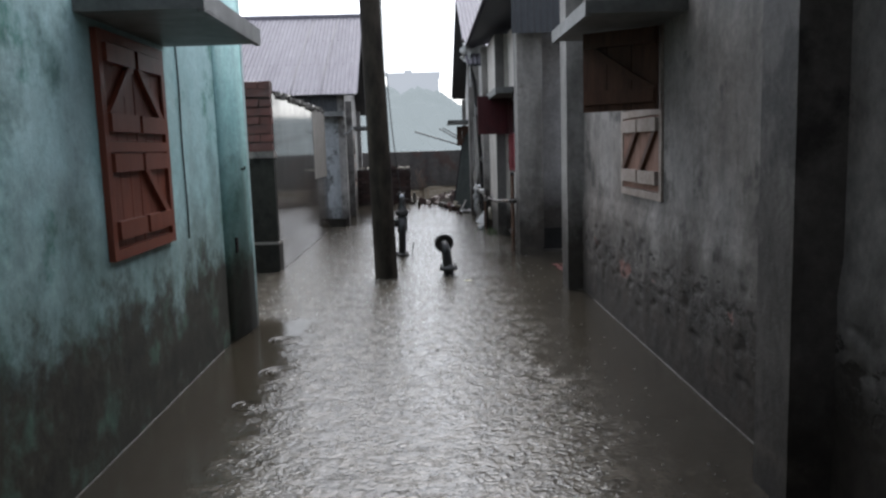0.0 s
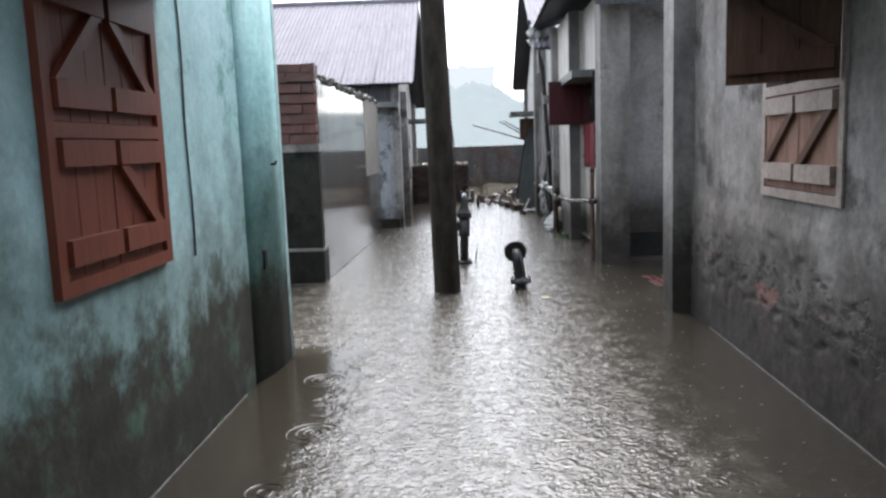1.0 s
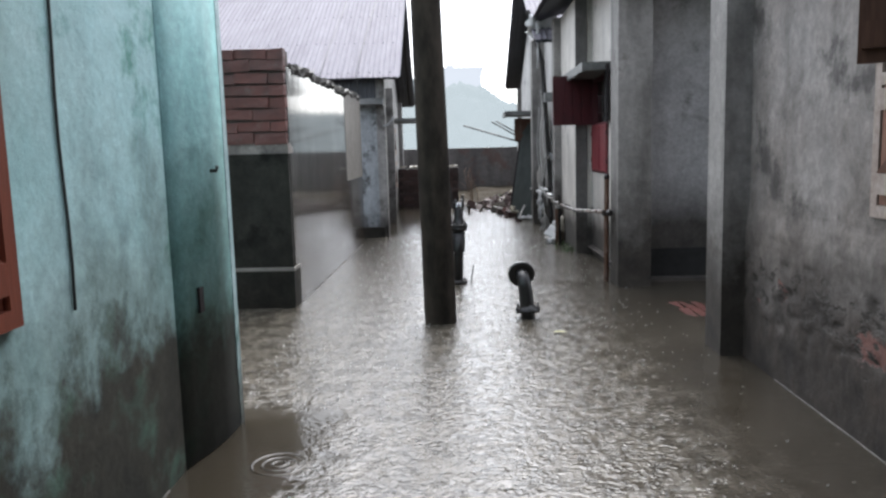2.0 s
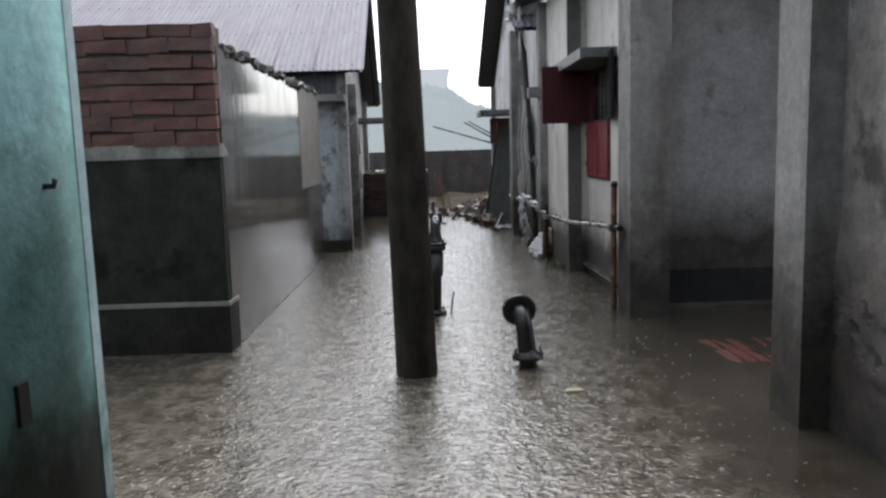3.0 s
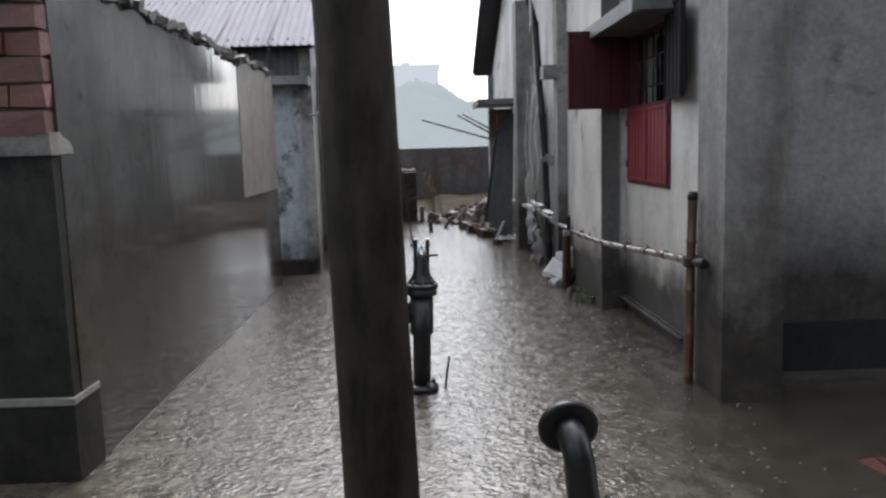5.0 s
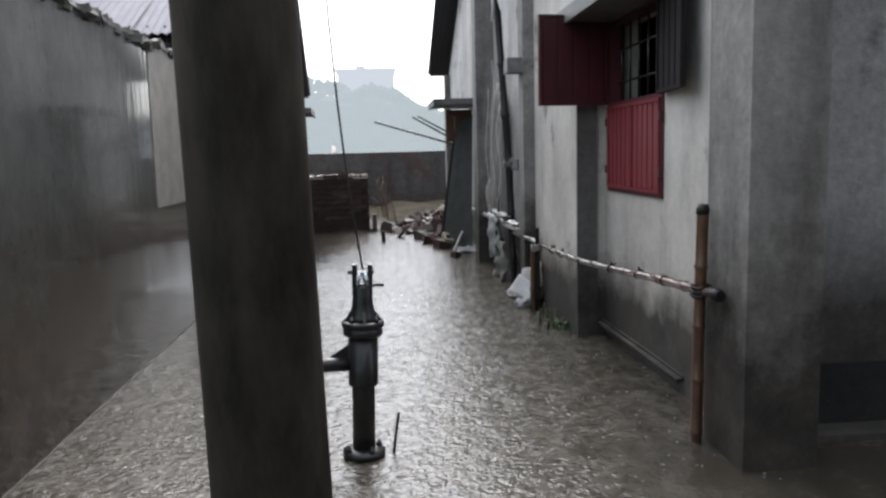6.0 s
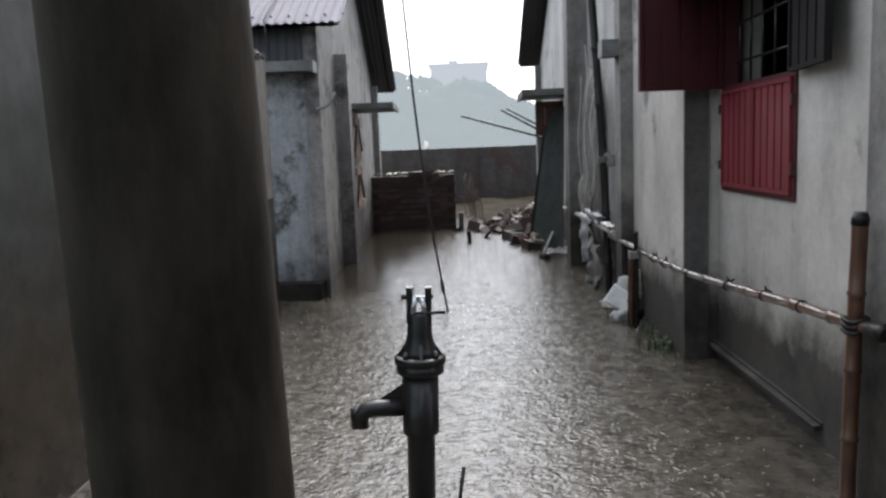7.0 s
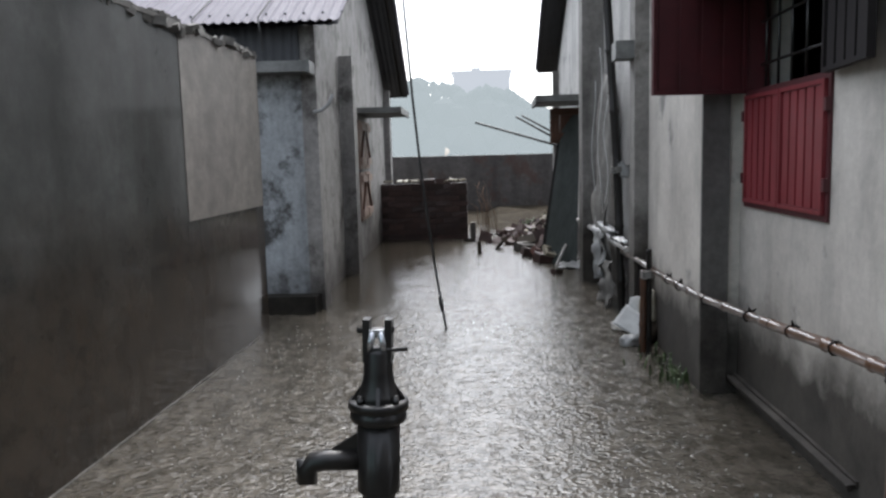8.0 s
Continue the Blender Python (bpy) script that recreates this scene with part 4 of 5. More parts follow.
tube(bm, [(0.118, 9.84, -0.1), (0.145, 9.84, 0.10), (0.158, 9.845, 0.176)], 0.007, 6)
part("rod", bm, "iron", t)

# bent outlet pipe with a round flange
t = thing("outlet_pipe", (0.53, 8.28, 0), "black iron elbow pipe with a round flange standing in the water", "pipe")
ex, ey = 0.556, 8.26
bm = bmesh.new()
pts = [(ex, ey, -0.2), (ex, ey, 0.05), (ex - 0.02, ey, 0.24)]
for k in range(1, 8):
    a = k * math.radians(84) / 7
    pts.append((ex - 0.02 - k * 0.0028, ey + 0.085 * (1 - math.cos(a)), 0.24 + 0.085 * math.sin(a)))
tube(bm, pts, [0.056, 0.056, 0.052] + [0.051] * 7, 20)
part("elbow", bm, "iron", t)
last, before = Vector(pts[-1]), Vector(pts[-2])
d = Vector((-0.02, 0.96, 0.28)).normalized()
bm = bmesh.new()
tube(bm, [last + d * 0.0, last + d * 0.004, last + d * 0.02, last + d * 0.024], [0.092, 0.104, 0.104, 0.092], 32)
part("flange_disc", bm, "iron", t)
bm = bmesh.new()
lathe(bm, ex, ey, [(0.05, 0.045), (0.088, 0.05), (0.09, 0.058), (0.09, 0.072), (0.06, 0.085), (0.053, 0.105)], 20)
low = part("base_flange", bm, "iron", t)
for k in range(4):
    a = 0.15 + k * math.pi / 2
    bolt(low, ex + 0.078 * math.cos(a), ey + 0.078 * math.sin(a), 0.04, 0.017, 0.075)


# ---- bamboo rail and poles ----
def bamboo(name, points, r, material, label, category="pole", knots=0.32, group=""):
    t = thing(name, points[0], label, category, group)
    pts = [Vector(p) for p in points]
    out, rad = [], []
    for a, b in zip(pts, pts[1:]):
        n = max(1, round((b - a).length / knots))
        for i in range(n):
            for f, k in ((0.0, 1.0), (0.04, 1.22), (0.08, 1.0), (0.5, 0.96), (0.93, 1.0)):
                out.append(a + (b - a) * ((i + f) / n))
                rad.append(r * k)
    out.append(pts[-1])
    rad.append(r)
    bm = bmesh.new()
    tube(bm, out, rad, 10)
    part("culm", bm, material, t)
    return t


post = bamboo("bamboo_post", [(1.43, 9.78, -0.2), (1.428, 9.76, 0.5), (1.427, 9.735, 1.01)], 0.025, "bamboo", "brown wet bamboo post of the rail", "post", 0.26, "rail posts")
bm = bmesh.new()
tube(bm, [(1.427, 9.738, 0.985), (1.427, 9.736, 1.005), (1.427, 9.735, 1.026)], [0.027, 0.0275, 0.02], 12)
part("post_cap", bm, "bamboo_dark", post, "black rotten top of the post")
rail = bamboo("bamboo_rail", [(1.433, 9.60, 0.671), (1.414, 10.17, 0.642), (1.396, 10.72, 0.600)], 0.021, "bamboo_brown", "thick brown wet butt end of the bamboo rail", "rail", 0.3)
bamboo("bamboo_rail", [(1.399, 10.62, 0.609), (1.39, 10.81, 0.594), (1.367, 11.45, 0.552), (1.35, 12.2, 0.530), (1.335, 12.8, 0.535), (1.35, 13.76, 0.495)], 0.019, "bamboo_grey", "long wet bleached bamboo rail tied between posts", "rail", 0.3)
bm = bmesh.new()
tube(bm, [(1.430, 9.66, 0.671), (1.434, 9.60, 0.671), (1.436, 9.575, 0.671)], [0.026, 0.029, 0.022], 12)
part("rail_end", bm, "bamboo_dark", rail, "black rotten end of the rail")
pale = bamboo("bamboo_rail", [(1.335, 13.45, 0.545), (1.29, 14.8, 0.55), (1.26, 16.15, 0.548)], 0.022, "bamboo_pale", "pale weathered bamboo rail carrying plastic scraps", "rail", 0.4)
bamboo("bamboo_post", [(1.282, 12.57, -0.2), (1.292, 12.57, 0.525)], 0.024, "bamboo", "short brown bamboo post under the rail", "post", 0.3, "rail posts")
bamboo("bamboo_post", [(1.325, 12.56, -0.2), (1.318, 12.55, 0.66)], 0.018, "bamboo_dark", "dark bamboo stake standing behind the rail", "post", 0.3, "rail posts")
bamboo("bamboo_post", [(1.26, 14.3, -0.2), (1.28, 14.35, 0.57)], 0.018, "bamboo_dark", "thin crooked post under the rail", "post", 0.3, "rail posts")
bamboo("bamboo_prop", [(1.36, 13.8, -0.2), (1.33, 13.87, 1.1), (1.25, 13.9, 2.5), (1.05, 13.95, 3.25)], 0.034, "bamboo_dark", "tall dark bamboo prop leaning to the roof edge", "pole", 0.45)
for a, b, r in (((1.45, 18.7, 1.32), (0.07, 20.05, 1.79), 0.017), ((1.45, 18.9, 1.36), (0.70, 19.6, 1.84), 0.015), ((1.45, 19.0, 1.44), (0.79, 19.7, 1.86), 0.014)):
    bamboo("jutting_pole", [a, b], r, "bamboo_dark", "dark bamboo pole jutting out beside the wall", "pole", 0.5, "jutting poles")

# dark twine knots along the rail
random.seed(31)
for x, y, z in ((1.414, 10.12, 0.656), (1.404, 10.45, 0.634), (1.388, 10.86, 0.602), (1.367, 11.42, 0.562), (1.356, 11.9, 0.547), (1.352, 12.15, 0.542)):
    t = thing("twine_knot", (x, y, z), "frayed dark twine knot on the bamboo rail", "twine", "rail knots")
    bm = bmesh.new()
    tube(bm, [(x + 0.022 * math.cos(a), y + 0.003 * math.sin(3 * a), z - 0.012 + 0.022 * math.sin(a)) for a in (i * 0.7 for i in range(10))], 0.0035, 6)
    for k in range(4):
        tube(bm, [(x + 0.008, y, z + 0.004), (x + random.uniform(-0.015, 0.02), y + random.uniform(-0.03, 0.03), z + random.uniform(0.008, 0.03))], [0.008, 0.003], 5)
    part("knot", bm, "bamboo_dark", t)

# lashings
for i, (x, y, z, r) in enumerate(((1.425, 9.74, 0.667, 0.04), (1.322, 13.87, 1.13, 0.045), (1.30, 12.5, 0.51, 0.038))):
    t = thing("lashing", (x, y, z), "scrap of pale twine and plastic tied round the bamboo" if i else "dark twine lashing at the rail's end", "twine")
    bm = bmesh.new()
    for k in range(3):
        zz = z - 0.02 + k * 0.018
        tube(bm, [(x + r * math.cos(a * 0.6), y + r * math.sin(a * 0.6), zz + 0.006 * math.sin(a * 1.7)) for a in range(11)], 0.007, 6)
    part("wrap", bm, "cloth" if i else "bamboo_dark", t)


# ---- thin wires over the tin roof ----
for x, low in ((-1.98, 2.0), (-1.45, 2.12)):
    t = thing("roof_wire", (x, 13.76, low), "thin dark wire trailing over the tin roof's edge", "wire", "roof wires")
    bm = bmesh.new()
    tube(bm, [(x + 0.02, 13.765, low), (x, 13.76, 2.30), (x - 0.01, 13.77, 2.385), (x - 0.03, 14.6, 2.81), (x - 0.02, 16.0, 3.55), (x, 17.38, 4.28)], 0.006, 6)
    part("wire", bm, "wire", t)

# ---- hanging cable ----
t = thing("hanging_cable", (-0.03, 13.4, 0), "black cable hanging down into the lane", "cable")
bm = bmesh.new()
ctrl = [(-0.017, 13.3, 0.0), (-0.042, 13.3, 0.154), (-0.078, 13.3, 0.4), (-0.13, 13.3, 0.8), (-0.172, 13.3, 1.18), (-0.218, 13.3, 1.71), (-0.262, 13.3, 2.38), (-0.31, 13.32, 3.6), (-0.37, 13.35, 6.0)]
tube(bm, ctrl, 0.009, 8)
part("cable", bm, "wire", t)
bm = bmesh.new()
tube(bm, [(-0.04, 13.3, 0.13), (-0.046, 13.3, 0.17), (-0.056, 13.3, 0.24)], [0.012, 0.017, 0.012], 8)
part("cable_joint", bm, "wire", t)


# ---- loose sheets, sacks, plastic ----
def crumpled(name, centre, size, material, label, category, seed, group="", sub=3, amount=0.35, scale=3.2, flat=1.0):
    t = thing(name, (centre[0], centre[1], centre[2]), label, category, group)
    bm = bmesh.new()
    bmesh.ops.create_icosphere(bm, subdivisions=sub, radius=1)
    for v in bm.verts:
        p = v.co.copy()
        f = 1 + amount * noise.noise(p * scale * 0.5 + Vector((seed, 0, 0))) + 0.4 * amount * noise.noise(p * scale * 1.7 + Vector((0, seed, 0)))
        f += 0.10 * amount * abs(noise.noise(p * 9 + Vector((seed, seed, 0))))
        v.co = Vector((centre[0] + p.x * f * size[0], centre[1] + p.y * f * size[1], max(centre[2] - 0.05, centre[2] + size[2] * (1 + p.z * f) * flat)))
    for f in bm.faces:
        f.smooth = True
    part("crumpled_mass", bm, material, t)
    return t


def sheet(name, quad, material, label, category, seed=0, wave=0.03, n=10, thick=0.004, group=""):
    """A creased sheet hung or laid over four corners (a, b, c, d in turn)."""
    t = thing(name, quad[0], label, category, group)
    a, b, c, d = (Vector(q) for q in quad)
    nrm = (b - a).cross(d - a).normalized()
    bm = bmesh.new()
    grid = []
    for k in (0, 1):
        for i in range(n + 1):
            row = []
            for j in range(n + 1):
                u, v = i / n, j / n
                p = (a * (1 - u) + b * u) * (1 - v) + (d * (1 - u) + c * u) * v
                p = p + nrm * (wave * noise.noise(Vector((u * 3.3 + seed, v * 3.3, seed))) + wave * 0.4 * noise.noise(Vector((u * 9, v * 9 + seed, 0))) + thick * k)
                edge = 1 if j in (0, n) or i in (0, n) else 0
                p += (noise.noise_vector(Vector((u * 6 + seed, v * 6, 3))) * wave * 0.8) * edge if k == 0 else (noise.noise_vector(Vector((u * 6 + seed, v * 6, 3))) * wave * 0.8) * edge
                row.append(bm.verts.new(p))
            grid.append(row)
    m = n + 1
    for i in range(n):
        for j in range(n):
            for o in (0, m):
                bm.faces.new((grid[o + i][j], grid[o + i + 1][j], grid[o + i + 1][j + 1], grid[o + i][j + 1])).smooth = True
    rim = [(i, 0) for i in range(m)] + [(n, j) for j in range(1, m)] + [(i, n) for i in range(n - 1, -1, -1)] + [(0, j) for j in range(n - 1, 0, -1)]
    for (i, j), (p, q) in zip(rim, rim[1:] + rim[:1]):
        bm.faces.new((grid[i][j], grid[p][q], grid[m + p][q], grid[m + i][j]))
    part("sheet_piece", bm, material, t)
    return t


# dark mass added to fill the dark area below the pale sack
crumpled("sack", (1.39, 12.92, -0.02), (0.085, 0.16, 0.10), "straw", "dark crumpled mass added under the pale sack", "sack", 3.3, amount=0.4)
crumpled("sack", (1.385, 12.88, 0.10), (0.062, 0.10, 0.13), "litter", "pale woven sack slumped on the dark mass", "sack", 2.1, amount=0.3)
sheet("cardboard", [(1.15, 12.95, 0.10), (1.32, 12.80, 0.02), (1.355, 12.86, 0.16), (1.25, 12.95, 0.23)], "white_sheet", "white wet sheet of board tilted against the sack", "cardboard", 3, 0.006, 8, 0.008)
sheet("plastic_scrap", [(1.25, 12.95, 0.17), (1.34, 12.93, 0.15), (1.35, 12.95, 0.29), (1.28, 12.98, 0.28)], "white_sheet", "white scrap leaning on the sack", "plastic", 8, 0.012, 8)
sheet("black_tarpaulin", [(1.36, 13.72, 0.49), (1.345, 12.98, 0.51), (1.37, 13.05, 0.13), (1.375, 13.72, 0.0)], "soot", "black tarpaulin hanging from the rail", "tarpaulin", 44, 0.03, 12)
crumpled("paper_scrap", (1.235, 12.74, -0.02), (0.07, 0.05, 0.045), "plastic", "small crumpled pale packet in the water", "paper", 6.2, amount=0.5)
sheet("plastic_scrap", [(1.18, 13.15, 0.012), (1.3, 13.1, 0.012), (1.32, 13.3, 0.03), (1.19, 13.35, 0.02)], "cloth", "grey plastic scrap floating by the sacks", "plastic", 7, 0.02)
sheet("hanging_plastic", [(1.27, 14.2, 0.60), (1.26, 14.75, 0.60), (1.245, 14.6, 0.17), (1.26, 14.25, 0.22)], "plastic", "pale wet plastic draped over the rail", "plastic", 9, 0.06, 14)
sheet("hanging_plastic", [(1.30, 13.9, 0.40), (1.27, 14.3, 0.36), (1.25, 14.45, 0.0), (1.28, 13.95, 0.0)], "cloth", "grey wet plastic trailing into the water", "plastic", 12, 0.06, 12)
crumpled("plastic_heap", (1.30, 14.25, 0.60), (0.045, 0.42, 0.035), "plastic", "crumpled pale plastic heaped on the rail", "plastic", 15.0, amount=0.6, scale=6)
for k, (x, y) in enumerate(((1.315, 13.62), (1.30, 14.02), (1.285, 14.7))):
    sheet("plastic_scrap", [(x - 0.03, y - 0.12, 0.592), (x + 0.03, y - 0.12, 0.60), (x + 0.028, y + 0.12, 0.618), (x - 0.036, y + 0.12, 0.605)], "white_sheet", "white plastic scrap lying over the rail", "plastic", 33 + k, 0.025, 6, group="rail scraps")
sheet("tarpaulin", [(1.33, 14.15, 1.75), (1.33, 14.75, 2.0), (1.26, 14.9, 0.45), (1.31, 14.2, 0.35)], "cloth", "grey translucent tarpaulin scrap hanging on the wall", "tarpaulin", 18, 0.05, 14)
sheet("plastic_tie", [(1.31, 13.84, 1.20), (1.42, 13.84, 1.17), (1.41, 13.84, 1.06), (1.33, 13.84, 1.08)], "plastic", "white plastic scrap knotted on the prop", "plastic", 21, 0.03, 6)
sheet("roof_plastic", [(1.02, 13.60, 3.11), (1.42, 13.62, 3.2), (1.46, 13.80, 2.86), (1.03, 13.80, 2.84)], "white_sheet", "ragged white plastic fringe under the roof edge", "plastic", 24, 0.09, 12)
sheet("plastic_hose", [(1.12, 13.5, 3.08), (1.16, 13.5, 3.08), (1.17, 13.55, 2.4), (1.14, 13.55, 2.38)], "white_sheet", "white strip hanging from the roof edge", "plastic", 27, 0.02, 6)
for k, (x, y, top, low) in enumerate(((1.27, 14.45, 2.15, 0.75), (1.255, 14.75, 1.9, 0.6), (1.285, 14.2, 1.7, 0.85))):
    t = thing("plastic_strip", (x, y, low), "thin white plastic strip hanging down the wall", "plastic", "hanging strips")
    bm = bmesh.new()
    tube(bm, [(x + 0.02 * math.sin(i * 0.9 + k), y + 0.015 * math.sin(i * 1.3), top - (top - low) * i / 9) for i in range(10)], 0.003, 6)
    part("strip", bm, "white_sheet", t)
# dark tin sheet and boards leaning at the far gable
def leaning(name, corners, material, label, category):
    t = thing(name, (corners[0][0], corners[0][1], 0), label, category)
    bm = bmesh.new()
    lo = [bm.verts.new(p) for p in corners]
    hi = [bm.verts.new((x + 0.004, y + 0.02, z)) for x, y, z in corners]
    bm.faces.new(lo)
    bm.faces.new(hi[::-1])
    for i in range(4):
        bm.faces.new((lo[i], hi[i], hi[(i + 1) % 4], lo[(i + 1) % 4]))
    bmesh.ops.subdivide_edges(bm, edges=bm.edges[:], cuts=3, use_grid_fill=True)
    rough_up(bm, 0.012, 2)
    part("board", bm, material, t)


leaning("leaning_sheet", [(0.90, 16.75, -0.1), (1.27, 16.45, -0.1), (1.40, 17.2, 1.74), (1.22, 17.3, 1.77)], "sheet_green", "green-grey sheet leaning against the far wall", "sheet")
leaning("leaning_board", [(0.88, 17.05, -0.1), (1.08, 16.95, -0.1), (1.27, 17.5, 1.62), (1.19, 17.55, 1.62)], "bamboo_dark", "dark wet board leaning behind the sheet", "board")
# brown box of a window shutter under the far sunshade
t = thing("wooden_shutter", (1.2, 17.2, 1.45), "brown wooden shutter open under the far sunshade", "shutter")
shutter_leaf(t, facing(1.40, 17.25, 1.395, 180) @ Matrix.Diagonal((1, -1, 1, 1)), 0.36, 0.42, "wood_brown", 0.03, False)

# rubble at the far end
random.seed(11)
t = thing("rubble_heap", (0.9, 19.2, 0), "heap of broken bricks, plaster lumps and litter by the wall", "rubble", kind="stuff")
bm = bmesh.new()
for i in range(150):
    x, y = random.gauss(1.02, 0.32), random.gauss(19.3, 0.6)
    z = max(0.0, 0.30 - 0.35 * abs(x - 1.3) - 0.08 * abs(y - 19.3)) * random.uniform(0.2, 1)
    s = random.uniform(0.03, 0.085)
    m = pose(x, y, z, random.uniform(0, 360), random.uniform(0, 360), random.uniform(0, 360)) @ Matrix.Diagonal((s * 1.6, s, s * 0.6, 1))
    box(bm, -1, 1, -1, 1, -1, 1, m)
rough_up(bm, 0.015, 9)
part("lumps", bm, "brick_dark", t)
bm = bmesh.new()
for i in range(70):
    x, y = random.gauss(0.92, 0.28), random.gauss(19.0, 0.5)
    z = 0.03 + max(0.0, 0.26 - 0.35 * abs(x - 1.3)) * random.uniform(0.2, 1)
    s = random.uniform(0.03, 0.09)
    box(bm, -1, 1, -1, 1, -1, 1, pose(x, y, z, random.uniform(-60, 60), random.uniform(-60, 60), random.uniform(0, 360)) @ Matrix.Diagonal((s * 1.5, s, 0.004, 1)))
part("litter", bm, "straw", t)
for k, (x, y, z, w, h) in enumerate(((0.88, 18.7, 0.08, 0.15, 0.10), (1.0, 18.9, 0.14, 0.19, 0.12), (1.14, 19.2, 0.22, 0.19, 0.10), (0.81, 18.45, 0.03, 0.11, 0.07), (1.24, 19.6, 0.29, 0.15, 0.08), (0.96, 18.45, 0.05, 0.13, 0.09))):
    sheet("litter_scrap", [(x - w, y, z - 0.04), (x + w, y - 0.1, z), (x + w * 0.8, y + 0.2, z + h), (x - w * 0.7, y + 0.25, z + h * 0.6)], "litter", "cream crumpled wet litter on the rubble heap", "litter", 50 + k * 3, 0.11, 9, 0.01, "litter scraps")


def loose_block(x, y, z, r, sx, sy, sz, material, label):
    t = thing("loose_block", (x, y, z), label, "block", "loose blocks")
    bm = bmesh.new()
    box(bm, -sx, sx, -sy, sy, -sz, sz, pose(x, y, z, *r))
    soften(bm, 0.008, 1)
    rough_up(bm, 0.006, 12)
    part("block_body", bm, material, t)


loose_block(0.90, 17.0, 0.06, (20, 30, 30), 0.12, 0.06, 0.045, "brick", "broken red brick lying at the sheet's foot")
t = thing("hollow_block", (1.0, 16.85, 0.1), "square hollow cement block with pale rim", "block")
bm = bmesh.new()
mm = pose(0.99, 16.74, 0.13, 38, 14, 24) @ Matrix.Scale(0.85, 4)
for x0, x1, y0, y1 in ((-0.085, -0.05, -0.085, 0.085), (0.05, 0.085, -0.085, 0.085), (-0.05, 0.05, -0.085, -0.05), (-0.05, 0.05, 0.05, 0.085)):
    box(bm, x0, x1, y0, y1, -0.03, 0.03, mm)
rough_up(bm, 0.006, 12)
part("rim", bm, "litter", t)
bm = bmesh.new()
box(bm, -0.049, 0.049, -0.049, 0.049, -0.025, 0.0, mm)
part("core", bm, "brick_dark", t)
bamboo("leaning_stick", [(1.02, 16.45, -0.05), (1.17, 16.62, 0.22)], 0.018, "bamboo_pale", "short pale stick leaning on the block", "stick", 0.2)
loose_block(0.98, 16.8, 0.03, (5, 8, 20), 0.16, 0.1, 0.06, "brick_dark", "dark broken brick under the hollow block")
loose_block(1.0, 15.85, 0.01, (0, 15, 40), 0.05, 0.04, 0.035, "brick_dark", "small black lump at the water's edge")
loose_block(0.83, 17.35, 0.03, (0, 15, 10), 0.15, 0.09, 0.05, "brick_dark", "dark broken brick at the water's edge")
loose_block(0.75, 17.95, 0.03, (12, 5, 50), 0.14, 0.09, 0.06, "mortar", "grey rubble lump at the water's edge")
sheet("plastic_scrap", [(1.05, 16.2, 0.012), (1.3, 16.15, 0.012), (1.32, 16.5, 0.05), (1.08, 16.5, 0.02)], "plastic", "white plastic scrap at the water's edge", "plastic", 31, 0.03)

t = thing("stub_stick", (0.14, 17.75, 0), "short dark stick poking out of the water", "stick")
bm = bmesh.new()
tube(bm, [(0.15, 17.75, -0.1), (0.14, 17.75, 0.13), (0.135, 17.75, 0.15)], [0.03, 0.03, 0.022], 8)
part("stick", bm, "straw", t)

# straw bundle leaning on the far wall
t = thing("stalk_bundle", (0.22, 20.3, 0), "thin bundle of dry brown stalks by the brick wall", "stalks", kind="stuff")
bm = bmesh.new()
random.seed(5)
for i in range(13):
    x, y = random.gauss(0.24, 0.06), 20.3 + random.uniform(-0.15, 0.15)
    h = random.uniform(0.35, 0.85)
    tube(bm, [(x, y, -0.05), (x - random.uniform(0.0, 0.06), y + 0.03, 0.1 + h * 0.4), (x - random.uniform(0.04, 0.12), y + 0.06, 0.1 + h * 0.75), (x - random.uniform(0.06, 0.2), y + 0.1, 0.1 + h * 0.9)], [0.006, 0.006, 0.005, 0.003], 4)
part("stalks", bm, "stalk", t)
t = thing("marker_post", (-0.02, 19.5, 0), "short pale post beside the low brick wall", "post")
bm = bmesh.new()
box(bm, -0.03, 0.05, 19.48, 19.58, -0.1, 0.25)
soften(bm, 0.01, 1)
part("post", bm, "mortar", t)


# low mud bank along the far wall
bm = bmesh.new()
bmesh.ops.create_grid(bm, x_segments=40, y_segments=14, size=1)
for v in bm.verts:
    x, y = v.co.x * 4, 22.0 + v.co.y * 2.05
    v.co = Vector((x, y, -0.12 + 0.22 * max(0.0, min(1.0, (y - 20.2) / 3)) + 0.09 * noise.noise(Vector((x * 1.5, y * 1.5, 0))) + (0.10 if x > 0.4 else 0)))
structure("mud_bank", bm, "bank", "low muddy bank littered with straw along the far wall", "bank")


